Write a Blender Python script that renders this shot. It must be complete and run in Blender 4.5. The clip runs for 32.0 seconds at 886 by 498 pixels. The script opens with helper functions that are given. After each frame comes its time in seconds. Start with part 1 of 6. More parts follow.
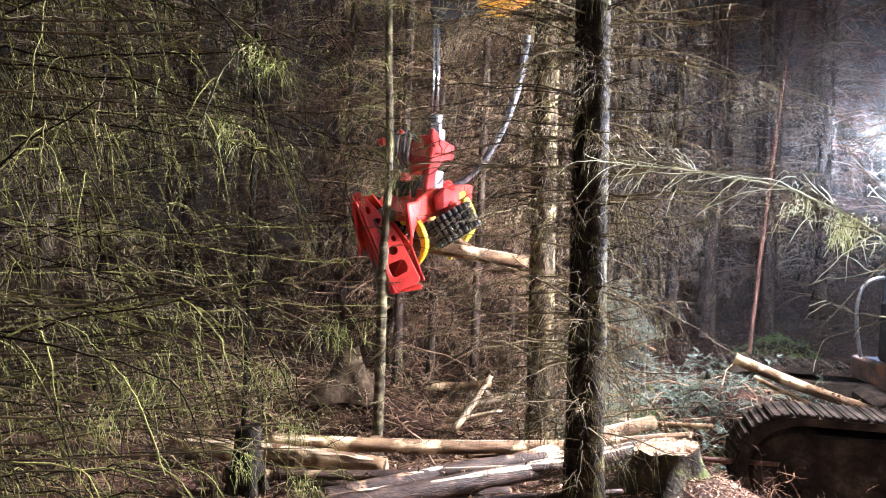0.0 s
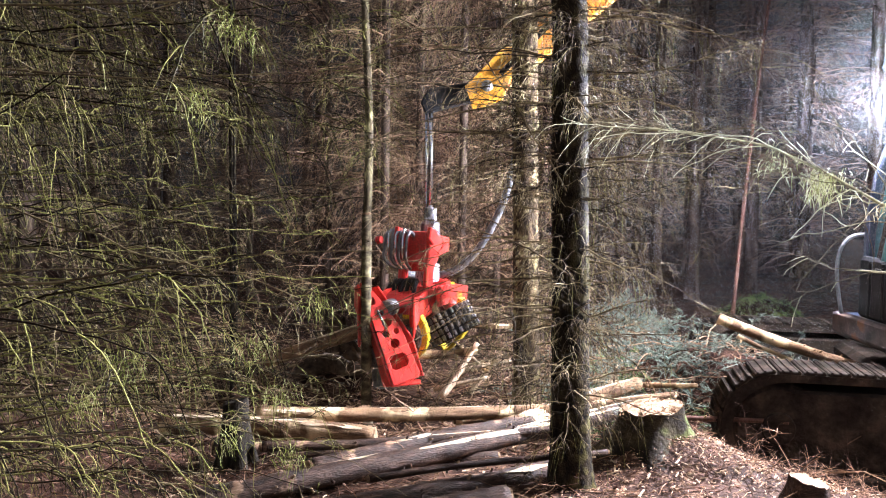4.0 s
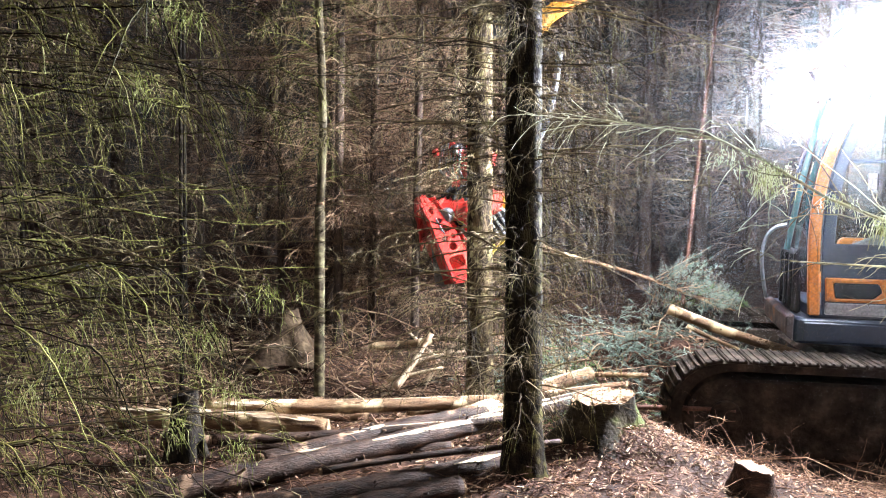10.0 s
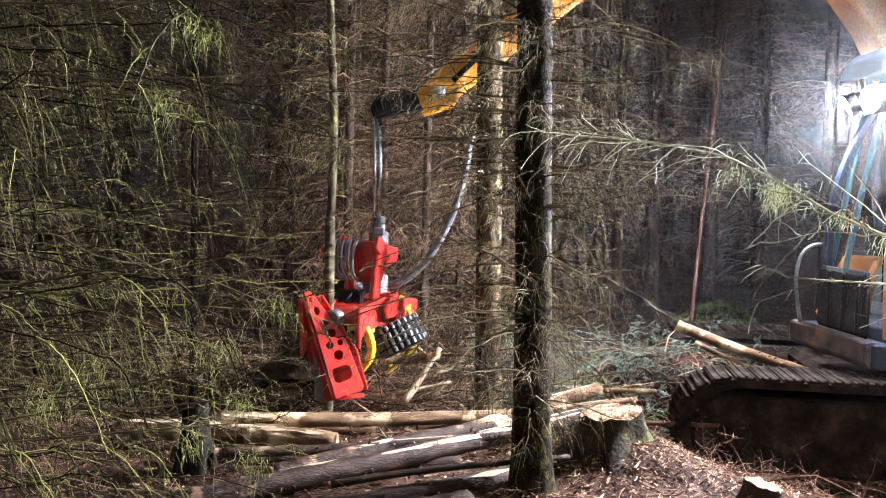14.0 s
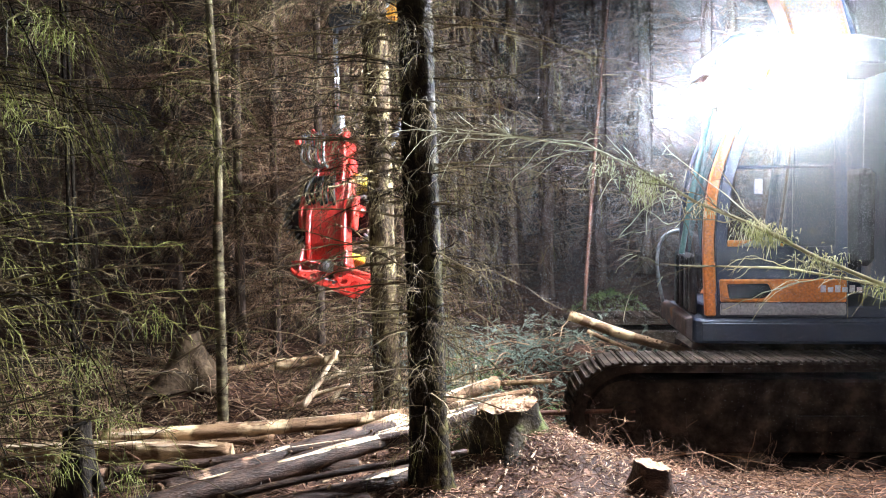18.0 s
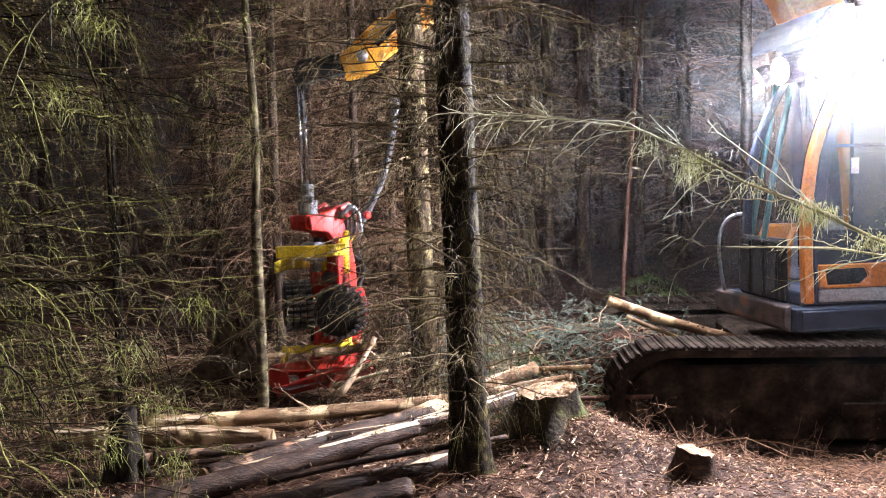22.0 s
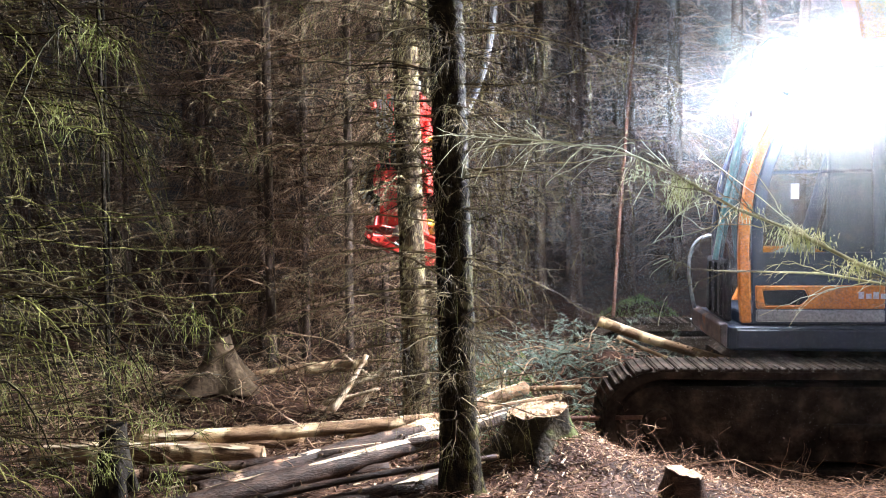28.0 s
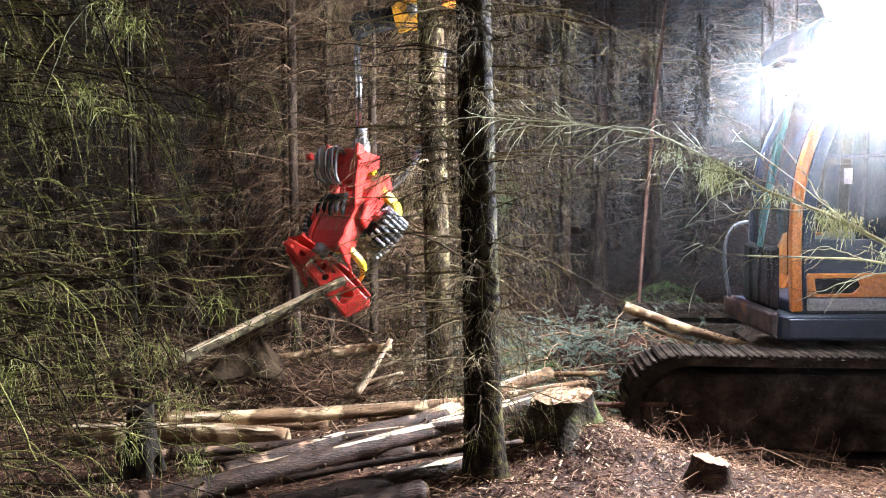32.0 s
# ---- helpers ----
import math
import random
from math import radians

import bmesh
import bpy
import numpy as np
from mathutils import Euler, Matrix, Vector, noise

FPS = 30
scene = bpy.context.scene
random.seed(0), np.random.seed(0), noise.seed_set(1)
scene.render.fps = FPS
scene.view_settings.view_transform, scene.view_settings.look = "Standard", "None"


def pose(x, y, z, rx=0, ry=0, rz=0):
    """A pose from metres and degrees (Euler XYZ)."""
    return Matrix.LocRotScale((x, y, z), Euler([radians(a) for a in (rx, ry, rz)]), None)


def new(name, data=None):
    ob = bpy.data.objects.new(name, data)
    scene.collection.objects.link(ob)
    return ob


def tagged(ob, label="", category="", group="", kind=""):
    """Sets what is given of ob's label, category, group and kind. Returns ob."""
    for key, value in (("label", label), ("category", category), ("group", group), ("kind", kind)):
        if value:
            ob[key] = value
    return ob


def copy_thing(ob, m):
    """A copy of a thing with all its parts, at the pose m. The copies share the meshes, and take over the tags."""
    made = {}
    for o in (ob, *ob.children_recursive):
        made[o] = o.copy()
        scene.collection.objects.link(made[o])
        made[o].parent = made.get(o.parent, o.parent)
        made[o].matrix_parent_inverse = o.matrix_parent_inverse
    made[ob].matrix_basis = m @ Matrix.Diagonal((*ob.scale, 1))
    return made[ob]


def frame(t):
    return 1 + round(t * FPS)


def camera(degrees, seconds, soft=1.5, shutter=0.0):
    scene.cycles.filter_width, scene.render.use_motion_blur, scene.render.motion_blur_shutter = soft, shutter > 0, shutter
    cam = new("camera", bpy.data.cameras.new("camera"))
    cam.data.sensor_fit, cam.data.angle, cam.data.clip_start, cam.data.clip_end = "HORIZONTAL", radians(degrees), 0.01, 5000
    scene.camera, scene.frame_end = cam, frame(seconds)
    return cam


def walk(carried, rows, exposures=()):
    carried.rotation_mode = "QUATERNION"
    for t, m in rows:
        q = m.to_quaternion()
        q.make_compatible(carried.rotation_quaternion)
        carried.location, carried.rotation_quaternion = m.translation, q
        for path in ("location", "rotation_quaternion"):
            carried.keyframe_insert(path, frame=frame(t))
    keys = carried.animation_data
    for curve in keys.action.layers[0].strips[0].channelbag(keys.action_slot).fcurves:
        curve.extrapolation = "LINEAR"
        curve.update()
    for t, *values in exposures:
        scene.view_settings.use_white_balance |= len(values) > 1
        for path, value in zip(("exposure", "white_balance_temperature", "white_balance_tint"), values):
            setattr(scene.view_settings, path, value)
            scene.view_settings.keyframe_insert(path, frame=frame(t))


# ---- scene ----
cam = camera(58.0, 32.0, soft=1.1)
PATH = [
    (0, -0.027, -0.012, 1.661, 3.96, -1.78, 2.06),
    (0.5, -0.022, -0.010, 1.657, 3.88, -2.27, 1.78),
    (1, -0.017, -0.005, 1.655, 3.56, -2.77, 1.62),
    (1.5, -0.011, 0.003, 1.651, 3.46, -3.24, 1.39),
    (2, -0.010, 0.006, 1.650, 3.44, -3.54, 1.13),
    (2.5, -0.011, -0.001, 1.652, 3.48, -3.56, 0.83),
    (3, -0.010, -0.001, 1.652, 3.27, -3.68, 0.62),
    (3.5, -0.003, -0.004, 1.651, 3.06, -3.91, 0.51),
    (5.5, -0.008, -0.002, 1.648, 2.61, -3.88, 0.70),
    (6, -0.008, 0.005, 1.651, 2.37, -4.04, 0.87),
    (6.5, 0.000, 0.012, 1.648, 1.75, -4.16, 0.84),
    (7, 0.004, 0.011, 1.647, 1.12, -4.32, 0.57),
    (7.5, 0.008, 0.006, 1.647, 0.89, -4.27, 0.51),
    (8, 0.008, 0.001, 1.650, 0.49, -4.10, 0.73),
    (8.5, 0.000, 0.001, 1.649, 0.19, -4.01, 0.99),
    (9, -0.000, 0.000, 1.650, -0.00, -4.00, 1.01),
    (9.5, 0.003, 0.006, 1.647, -0.24, -4.18, 0.87),
    (10, 0.005, 0.013, 1.648, -0.29, -4.52, 0.88),
    (10.5, 0.005, 0.014, 1.644, -0.23, -4.61, 0.94),
    (11, 0.009, 0.013, 1.645, -0.15, -4.57, 0.79),
    (11.5, 0.014, 0.007, 1.650, -0.10, -4.42, 0.58),
    (12, 0.007, 0.000, 1.651, -0.03, -4.13, 0.63),
    (12.5, -0.001, -0.005, 1.651, 0.04, -3.87, 0.99),
    (13, -0.010, -0.011, 1.651, -0.10, -3.68, 1.31),
    (13.5, -0.015, -0.019, 1.652, 0.10, -3.47, 1.35),
    (15.5, -0.002, -0.006, 1.647, 0.42, -3.76, 0.89),
    (16, -0.004, 0.002, 1.645, 0.24, -3.85, 0.72),
    (16.5, 0.005, 0.003, 1.647, -0.38, -3.80, 0.64),
    (17, 0.031, -0.007, 1.647, -3.05, -3.56, 0.26),
    (17.5, 0.059, -0.006, 1.653, -5.92, -3.48, -0.27),
    (18, 0.062, -0.008, 1.652, -6.76, -3.51, -0.70),
    (18.5, 0.061, -0.007, 1.646, -6.31, -3.51, -1.00),
    (19, 0.053, -0.002, 1.646, -5.67, -3.58, -1.18),
    (19.5, 0.054, -0.008, 1.648, -5.25, -3.58, -1.27),
    (20, 0.055, -0.010, 1.647, -4.99, -3.54, -1.28),
    (20.5, 0.055, -0.011, 1.646, -4.64, -3.51, -1.49),
    (21, 0.053, -0.001, 1.644, -4.39, -3.67, -1.62),
    (21.5, 0.049, 0.012, 1.642, -4.31, -4.02, -1.62),
    (22, 0.044, 0.014, 1.638, -4.27, -4.36, -1.43),
    (22.5, 0.039, 0.009, 1.639, -4.28, -4.50, -1.25),
    (23, 0.038, 0.004, 1.640, -4.33, -4.34, -1.26),
    (23.5, 0.037, -0.002, 1.641, -4.45, -4.10, -1.28),
    (24, 0.038, -0.006, 1.639, -4.47, -3.95, -1.07),
    (24.5, 0.036, -0.002, 1.639, -4.42, -3.99, -0.97),
    (26.5, 0.043, 0.002, 1.639, -4.40, -4.28, -1.21),
    (27, 0.041, -0.010, 1.646, -4.57, -3.81, -1.06),
    (27.5, 0.039, -0.022, 1.650, -4.75, -3.33, -0.70),
    (28, 0.033, -0.020, 1.650, -4.90, -3.10, -0.68),
    (28.5, 0.039, -0.015, 1.647, -4.78, -3.18, -0.80),
    (29, 0.042, -0.007, 1.645, -4.43, -3.51, -0.89),
    (29.5, 0.043, -0.004, 1.641, -4.05, -3.80, -1.00),
    (30, 0.040, -0.009, 1.644, -3.70, -3.87, -0.87),
    (30.5, 0.031, -0.004, 1.646, -3.53, -3.82, -0.71),
    (31, 0.027, 0.005, 1.641, -3.55, -3.91, -0.60),
    (31.5, 0.021, 0.009, 1.639, -3.48, -4.06, -0.51),
    (32, 0.022, 0.008, 1.642, -3.23, -4.15, -0.46),
]
walk(cam, [(t, pose(x, y, z, 90 + pitch, 0, yaw) @ pose(0, 0, 0, 0, 0, roll)) for t, x, y, z, yaw, pitch, roll in PATH],
     exposures=[(0.0, 0.64, 6500, 10), (3.5, 0.59, 6500, 10), (7.0, 0.54, 6250, 3), (9.0, 0.36, 6400, 2), (11.0, 0.36, 6500, 2), (13.0, 0.31, 6500, 6), (16.5, 0.42, 6350, 5), (18.0, -0.04, 6500, 2),
                (20.0, 0.01, 6500, 3), (21.0, 0.11, 6500, 5), (22.0, 0.07, 6850, 11), (24.5, 0.08, 6750, 11), (26.5, 0.22, 6500, 4), (27.2, 0.28, 6500, 3), (28.0, -0.02, 6500, 2), (32.0, 0.03, 6500, 3)])

# ---- night sky: hardly any light of its own; the work lamps on the machine light the place ----
world = bpy.data.worlds.new("night")
scene.world = world
world.use_nodes = True
bg = world.node_tree.nodes["Background"]
bg.inputs["Color"].default_value = (0.5, 0.5, 0.6, 1)
bg.inputs["Strength"].default_value = 0.55
LAMP = 9500.0


# ---- materials ----
def node_mat(name, base, rough=0.8, metal=0.0):
    m = bpy.data.materials.new(name)
    m.use_nodes = True
    nt = m.node_tree
    b = nt.nodes["Principled BSDF"]
    b.inputs["Base Color"].default_value = (*base, 1)
    b.inputs["Roughness"].default_value = rough
    b.inputs["Metallic"].default_value = metal
    return m, nt, b


def surface(name, colours, scale=8.0, stretch=(1, 1, 1), rough=(0.6, 0.9), metal=0.0, bump=0.3, fine=60.0,
            spots=None, spot_scale=3.0, spot_at=(0.55, 0.65), island=0.0, per_object=0.0, gloss=0.07, lamp_side=0.0):
    """Noise over two or three colours, a finer grain, patches of another colour, and relief."""
    m, nt, b = node_mat(name, colours[0], rough[0], metal)
    N, L = nt.nodes.new, nt.links.new
    co = N("ShaderNodeTexCoord")
    mp = N("ShaderNodeMapping")
    mp.inputs["Scale"].default_value = stretch
    L(co.outputs["Object"], mp.inputs["Vector"])
    vec = mp.outputs["Vector"]
    n1 = N("ShaderNodeTexNoise")
    n1.inputs["Scale"].default_value, n1.inputs["Detail"].default_value = scale, 6
    L(vec, n1.inputs["Vector"])
    ramp = N("ShaderNodeValToRGB")
    ramp.color_ramp.elements[0].position, ramp.color_ramp.elements[1].position = 0.3, 0.7
    ramp.color_ramp.elements[0].color = (*colours[0], 1)
    ramp.color_ramp.elements[1].color = (*colours[-1], 1)
    if len(colours) > 2:
        e = ramp.color_ramp.elements.new(0.5)
        e.color = (*colours[1], 1)
    fac = n1.outputs["Fac"]
    if island or per_object:
        src = N("ShaderNodeNewGeometry").outputs["Random Per Island"] if island else N("ShaderNodeObjectInfo").outputs["Random"]
        amount = island or per_object
        a = N("ShaderNodeMath")
        a.operation = "MULTIPLY_ADD"
        L(src, a.inputs[0])
        a.inputs[1].default_value, a.inputs[2].default_value = amount, -amount / 2
        s = N("ShaderNodeMath")
        L(a.outputs[0], s.inputs[0])
        L(fac, s.inputs[1])
        fac = s.outputs[0]
    L(fac, ramp.inputs["Fac"])
    col = ramp.outputs["Color"]
    n2 = N("ShaderNodeTexNoise")
    n2.inputs["Scale"].default_value, n2.inputs["Detail"].default_value = fine, 4
    L(vec, n2.inputs["Vector"])
    mix = N("ShaderNodeMix")
    mix.data_type, mix.blend_type = "RGBA", "MULTIPLY"
    mix.inputs["Factor"].default_value = 0.55
    r2 = N("ShaderNodeValToRGB")
    r2.color_ramp.elements[0].position, r2.color_ramp.elements[1].position = 0.3, 0.65
    r2.color_ramp.elements[0].color, r2.color_ramp.elements[1].color = (0.35, 0.35, 0.35, 1), (1.15, 1.15, 1.15, 1)
    L(n2.outputs["Fac"], r2.inputs["Fac"])
    L(col, mix.inputs["A"])
    L(r2.outputs["Color"], mix.inputs["B"])
    col = mix.outputs["Result"]
    if spots:
        n3 = N("ShaderNodeTexNoise")
        n3.inputs["Scale"].default_value, n3.inputs["Detail"].default_value = spot_scale, 7
        L(co.outputs["Object"], n3.inputs["Vector"])
        r3 = N("ShaderNodeValToRGB")
        r3.color_ramp.elements[0].position, r3.color_ramp.elements[1].position = spot_at
        L(n3.outputs["Fac"], r3.inputs["Fac"])
        mx = N("ShaderNodeMix")
        mx.data_type = "RGBA"
        if lamp_side:
            # algae tint kept to the lamp side, also painting that side lighter
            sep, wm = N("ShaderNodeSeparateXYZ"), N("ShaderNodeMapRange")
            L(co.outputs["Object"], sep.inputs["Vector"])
            wm.inputs["From Min"].default_value, wm.inputs["From Max"].default_value = -0.06 * lamp_side, 0.09 * lamp_side
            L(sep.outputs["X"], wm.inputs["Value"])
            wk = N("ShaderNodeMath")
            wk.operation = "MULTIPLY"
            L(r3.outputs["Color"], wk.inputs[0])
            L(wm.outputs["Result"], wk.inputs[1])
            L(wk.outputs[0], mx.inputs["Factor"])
        else:
            L(r3.outputs["Color"], mx.inputs["Factor"])
        L(col, mx.inputs["A"])
        mx.inputs["B"].default_value = (*spots, 1)
        col = mx.outputs["Result"]
    L(col, b.inputs["Base Color"])
    mr = N("ShaderNodeMapRange")
    mr.inputs["To Min"].default_value, mr.inputs["To Max"].default_value = rough
    L(n2.outputs["Fac"], mr.inputs["Value"])
    L(mr.outputs["Result"], b.inputs["Roughness"])
    b.inputs["Specular IOR Level"].default_value = gloss
    if bump:
        bp = N("ShaderNodeBump")
        bp.inputs["Strength"].default_value, bp.inputs["Distance"].default_value = bump, 0.01
        L(n2.outputs["Fac"], bp.inputs["Height"])
        L(bp.outputs["Normal"], b.inputs["Normal"])
    return m


# one-sided algae tint also paints lamplight on the stem, its front stays dark
BARK_DARK = surface("dark_conifer_bark", [(0.005, 0.0037, 0.0027), (0.016, 0.0115, 0.007), (0.045, 0.033, 0.018)], 12, (1.6, 1.6, 1.0), bump=1.0, fine=70, spots=(0.075, 0.064, 0.022), spot_scale=13, spot_at=(0.5, 0.6), lamp_side=1.0)
BARK_PALE = surface("pinkish_conifer_bark", [(0.011, 0.007, 0.0045), (0.045, 0.03, 0.017), (0.15, 0.105, 0.055)], 7, (2.5, 2.5, 0.9), bump=1.0, fine=42, spots=(0.2, 0.165, 0.08), spot_scale=12, spot_at=(0.54, 0.62))
BARK_THIN = surface("lichened_thin_bark", [(0.03, 0.023, 0.015), (0.09, 0.07, 0.042), (0.24, 0.21, 0.115)], 9, (2, 2, 0.8), bump=0.8, fine=60)
BARK_RED = surface("reddish_sapling_bark", [(0.05, 0.027, 0.02), (0.15, 0.08, 0.058)], 7, (2, 2, 0.6), bump=0.5)
BARK_LOG = surface("wet_log_bark", [(0.012, 0.0065, 0.0045), (0.036, 0.0195, 0.0125), (0.095, 0.054, 0.035)], 9, (1, 3, 3), rough=(0.35, 0.8), bump=1.0, fine=40, spots=(0.26, 0.16, 0.1), spot_scale=6, spot_at=(0.63, 0.7), gloss=0.14)
BARK_STRIP = surface("half_stripped_bark", [(0.09, 0.05, 0.03), (0.2, 0.12, 0.065), (0.32, 0.2, 0.11)], 6, (0.7, 4, 4), bump=0.9, spots=(0.7, 0.52, 0.3), spot_scale=3.2, spot_at=(0.55, 0.62), rough=(0.4, 0.8))
WOOD_WHITE = surface("fresh_white_wood", [(0.4, 0.25, 0.14), (0.72, 0.58, 0.4)], 5, (0.6, 6, 6), rough=(0.45, 0.7), bump=0.4, spots=(0.4, 0.2, 0.12), spot_scale=3.0, spot_at=(0.6, 0.72))
WOOD_CUT = surface("sawn_wood_face", [(0.08, 0.043, 0.024), (0.22, 0.14, 0.08), (0.42, 0.3, 0.19)], 18, rough=(0.6, 0.9), bump=1.0, fine=90)
WOOD_CHIP = surface("wood_chip", [(0.06, 0.03, 0.02), (0.16, 0.085, 0.05), (0.6, 0.43, 0.29)], 9, island=1.0, rough=(0.6, 0.9), bump=0.2)
TWIG = surface("dead_grey_brown_twig", [(0.026, 0.018, 0.011), (0.085, 0.06, 0.034), (0.23, 0.18, 0.095)], 8, island=0.9, rough=(0.6, 0.9), bump=0.0)
TWIG_BROWN = surface("dead_rusty_twig", [(0.06, 0.033, 0.021), (0.2, 0.118, 0.072), (0.38, 0.25, 0.155)], 6, island=0.9, rough=(0.6, 0.9), bump=0.0)
# near-black bark of the snag and the farther lichened conifers
BARK_BLACK = surface("near_black_bark", [(0.006, 0.005, 0.004), (0.018, 0.014, 0.01), (0.045, 0.036, 0.024)], 9, (2, 2, 1), bump=1.0, fine=50)
BARK_FAR = surface("shaded_bark", [(0.03, 0.021, 0.016), (0.08, 0.056, 0.042), (0.15, 0.108, 0.08)], 5, (3, 3, 0.8), bump=0.8, fine=30)
BARK_STAND = surface("stand_bark", [(0.03, 0.021, 0.017), (0.075, 0.052, 0.041), (0.14, 0.1, 0.078)], 5, (3, 3, 0.8), bump=0.8, fine=30)
TWIG_FAR = surface("far_dead_twig", [(0.06, 0.037, 0.025), (0.16, 0.1, 0.068), (0.3, 0.2, 0.14)], 3, island=0.8, rough=(0.6, 0.9), bump=0.0)
# lichened twig lightened: lamplight on the mossy branch is put into its colour
TWIG_LIT = surface("lamplit_lichened_twig", [(0.12, 0.1, 0.06), (0.3, 0.27, 0.16), (0.58, 0.55, 0.36)], 3, island=0.9, rough=(0.6, 0.9), bump=0.0)
TWIG_LICHEN = surface("lichened_twig", [(0.018, 0.0135, 0.007), (0.07, 0.06, 0.023), (0.23, 0.215, 0.068)], 10, island=1.0, rough=(0.6, 0.9), bump=0.0)
LICHEN = surface("yellow_green_lichen", [(0.15, 0.17, 0.035), (0.29, 0.31, 0.08), (0.46, 0.46, 0.2)], 8, island=0.7, rough=(0.7, 0.95), bump=0.0)
# pale lichen of that branch, whitened further to stand in for lamplight
LICHEN_LIT = surface("lamplit_pale_lichen", [(0.36, 0.38, 0.17), (0.55, 0.55, 0.3), (0.76, 0.75, 0.52)], 8, island=0.7, rough=(0.7, 0.95), bump=0.0)
NEEDLE = surface("green_needles", [(0.05, 0.085, 0.03), (0.11, 0.17, 0.06), (0.2, 0.27, 0.1)], 4, island=0.7, rough=(0.5, 0.8), bump=0.0)
NEEDLE_BLUE = surface("blue_green_needles", [(0.07, 0.095, 0.075), (0.14, 0.175, 0.14), (0.26, 0.3, 0.24)], 4, island=0.7, rough=(0.5, 0.8), bump=0.0)
GROUND = surface("needle_litter_soil", [(0.012, 0.006, 0.004), (0.038, 0.018, 0.0115), (0.085, 0.043, 0.027)], 3.5, bump=1.0, fine=55, spots=(0.2, 0.12, 0.08), spot_scale=18, spot_at=(0.58, 0.68))
SOIL = surface("bare_soil", [(0.02, 0.013, 0.008), (0.065, 0.043, 0.025), (0.13, 0.092, 0.055)], 9, bump=1.0, fine=34)
LITTER = surface("needle_and_twig_litter", [(0.034, 0.016, 0.0095), (0.1, 0.049, 0.029), (0.25, 0.145, 0.088)], 5, island=1.0, bump=0.0)
MOSS = surface("moss_on_stump", [(0.009, 0.007, 0.005), (0.024, 0.018, 0.011), (0.05, 0.04, 0.022)], 6, bump=1.0, fine=44, spots=(0.1, 0.12, 0.03), spot_scale=4, spot_at=(0.56, 0.7))
ORANGE = surface("orange_machine_paint", [(0.62, 0.2, 0.035), (0.75, 0.27, 0.05)], 3, rough=(0.25, 0.5), bump=0.05, spots=(0.25, 0.12, 0.05), spot_scale=5, spot_at=(0.66, 0.74), gloss=0.5)
AMBER = surface("yellow_orange_arm_paint", [(0.72, 0.23, 0.02), (0.82, 0.29, 0.03)], 3, rough=(0.3, 0.55), bump=0.05, spots=(0.25, 0.13, 0.05), spot_scale=5, spot_at=(0.6, 0.74), gloss=0.4)
# arm paint made yellower at the tip to stand in for lamplight there
TIP_LIT_PAINT = surface("lit_tip_paint", [(0.72, 0.32, 0.025), (0.84, 0.4, 0.04)], 3, rough=(0.3, 0.55), bump=0.05, spots=(0.25, 0.13, 0.05), spot_scale=5, spot_at=(0.6, 0.74), gloss=0.4)
RED = surface("red_head_paint", [(0.55, 0.025, 0.02), (0.7, 0.045, 0.03)], 4, rough=(0.25, 0.5), bump=0.05, spots=(0.2, 0.05, 0.04), spot_scale=6, spot_at=(0.62, 0.74), gloss=0.6)
YELLOW = surface("yellow_knife_paint", [(0.75, 0.52, 0.02), (0.85, 0.62, 0.04)], 4, rough=(0.3, 0.55), bump=0.05, spots=(0.3, 0.22, 0.1), spot_scale=7, spot_at=(0.6, 0.72), gloss=0.5)
NAVY = surface("dark_blue_grey_paint", [(0.016, 0.028, 0.058), (0.026, 0.042, 0.082)], 3, rough=(0.3, 0.6), bump=0.08, spots=(0.14, 0.11, 0.09), spot_scale=3, spot_at=(0.62, 0.75), gloss=0.5)
RUSTY = surface("scuffed_rusty_plate", [(0.05, 0.045, 0.05), (0.15, 0.12, 0.115)], 6, rough=(0.5, 0.8), bump=0.3, spots=(0.2, 0.1, 0.06), spot_scale=6, spot_at=(0.58, 0.68))
GREYP = surface("light_grey_panel", [(0.32, 0.33, 0.36), (0.42, 0.43, 0.46)], 3, rough=(0.35, 0.6), bump=0.05)
TRACKM = surface("muddy_track_steel", [(0.011, 0.0085, 0.007), (0.026, 0.02, 0.016), (0.06, 0.045, 0.034)], 5, rough=(0.7, 0.95), bump=0.8, fine=30, spots=(0.06, 0.04, 0.029), spot_scale=5, spot_at=(0.58, 0.74), gloss=0.02)
RUBBER = surface("black_rubber", [(0.015, 0.015, 0.016), (0.035, 0.035, 0.036)], 6, rough=(0.4, 0.7), bump=0.15)
STEEL = surface("worn_steel", [(0.16, 0.16, 0.165), (0.4, 0.4, 0.41)], 9, rough=(0.35, 0.6), metal=0.9, bump=0.1)
CHROME = surface("chromed_rod", [(0.7, 0.72, 0.74), (0.8, 0.82, 0.84)], 5, rough=(0.12, 0.3), metal=1.0, bump=0.0)
SLEEVE = surface("grey_spiral_sleeve", [(0.07, 0.07, 0.072), (0.2, 0.2, 0.205)], 20, rough=(0.35, 0.65), bump=0.2, gloss=0.4)
WHITE = surface("white_lettering", [(0.7, 0.7, 0.72), (0.8, 0.8, 0.82)], 5, bump=0.0)
TEAL = surface("teal_guard_tube", [(0.06, 0.2, 0.22), (0.1, 0.28, 0.3)], 5, rough=(0.3, 0.5), bump=0.05, gloss=0.5)
GLASS, _nt, _b = node_mat("cab_glass", (0.75, 0.85, 0.85), 0.03)
_b.inputs["Transmission Weight"].default_value, _b.inputs["IOR"].default_value = 1.0, 1.2
GLOW, _nt, _b = node_mat("lamp_lens", (0.9, 0.95, 1.0), 0.3)
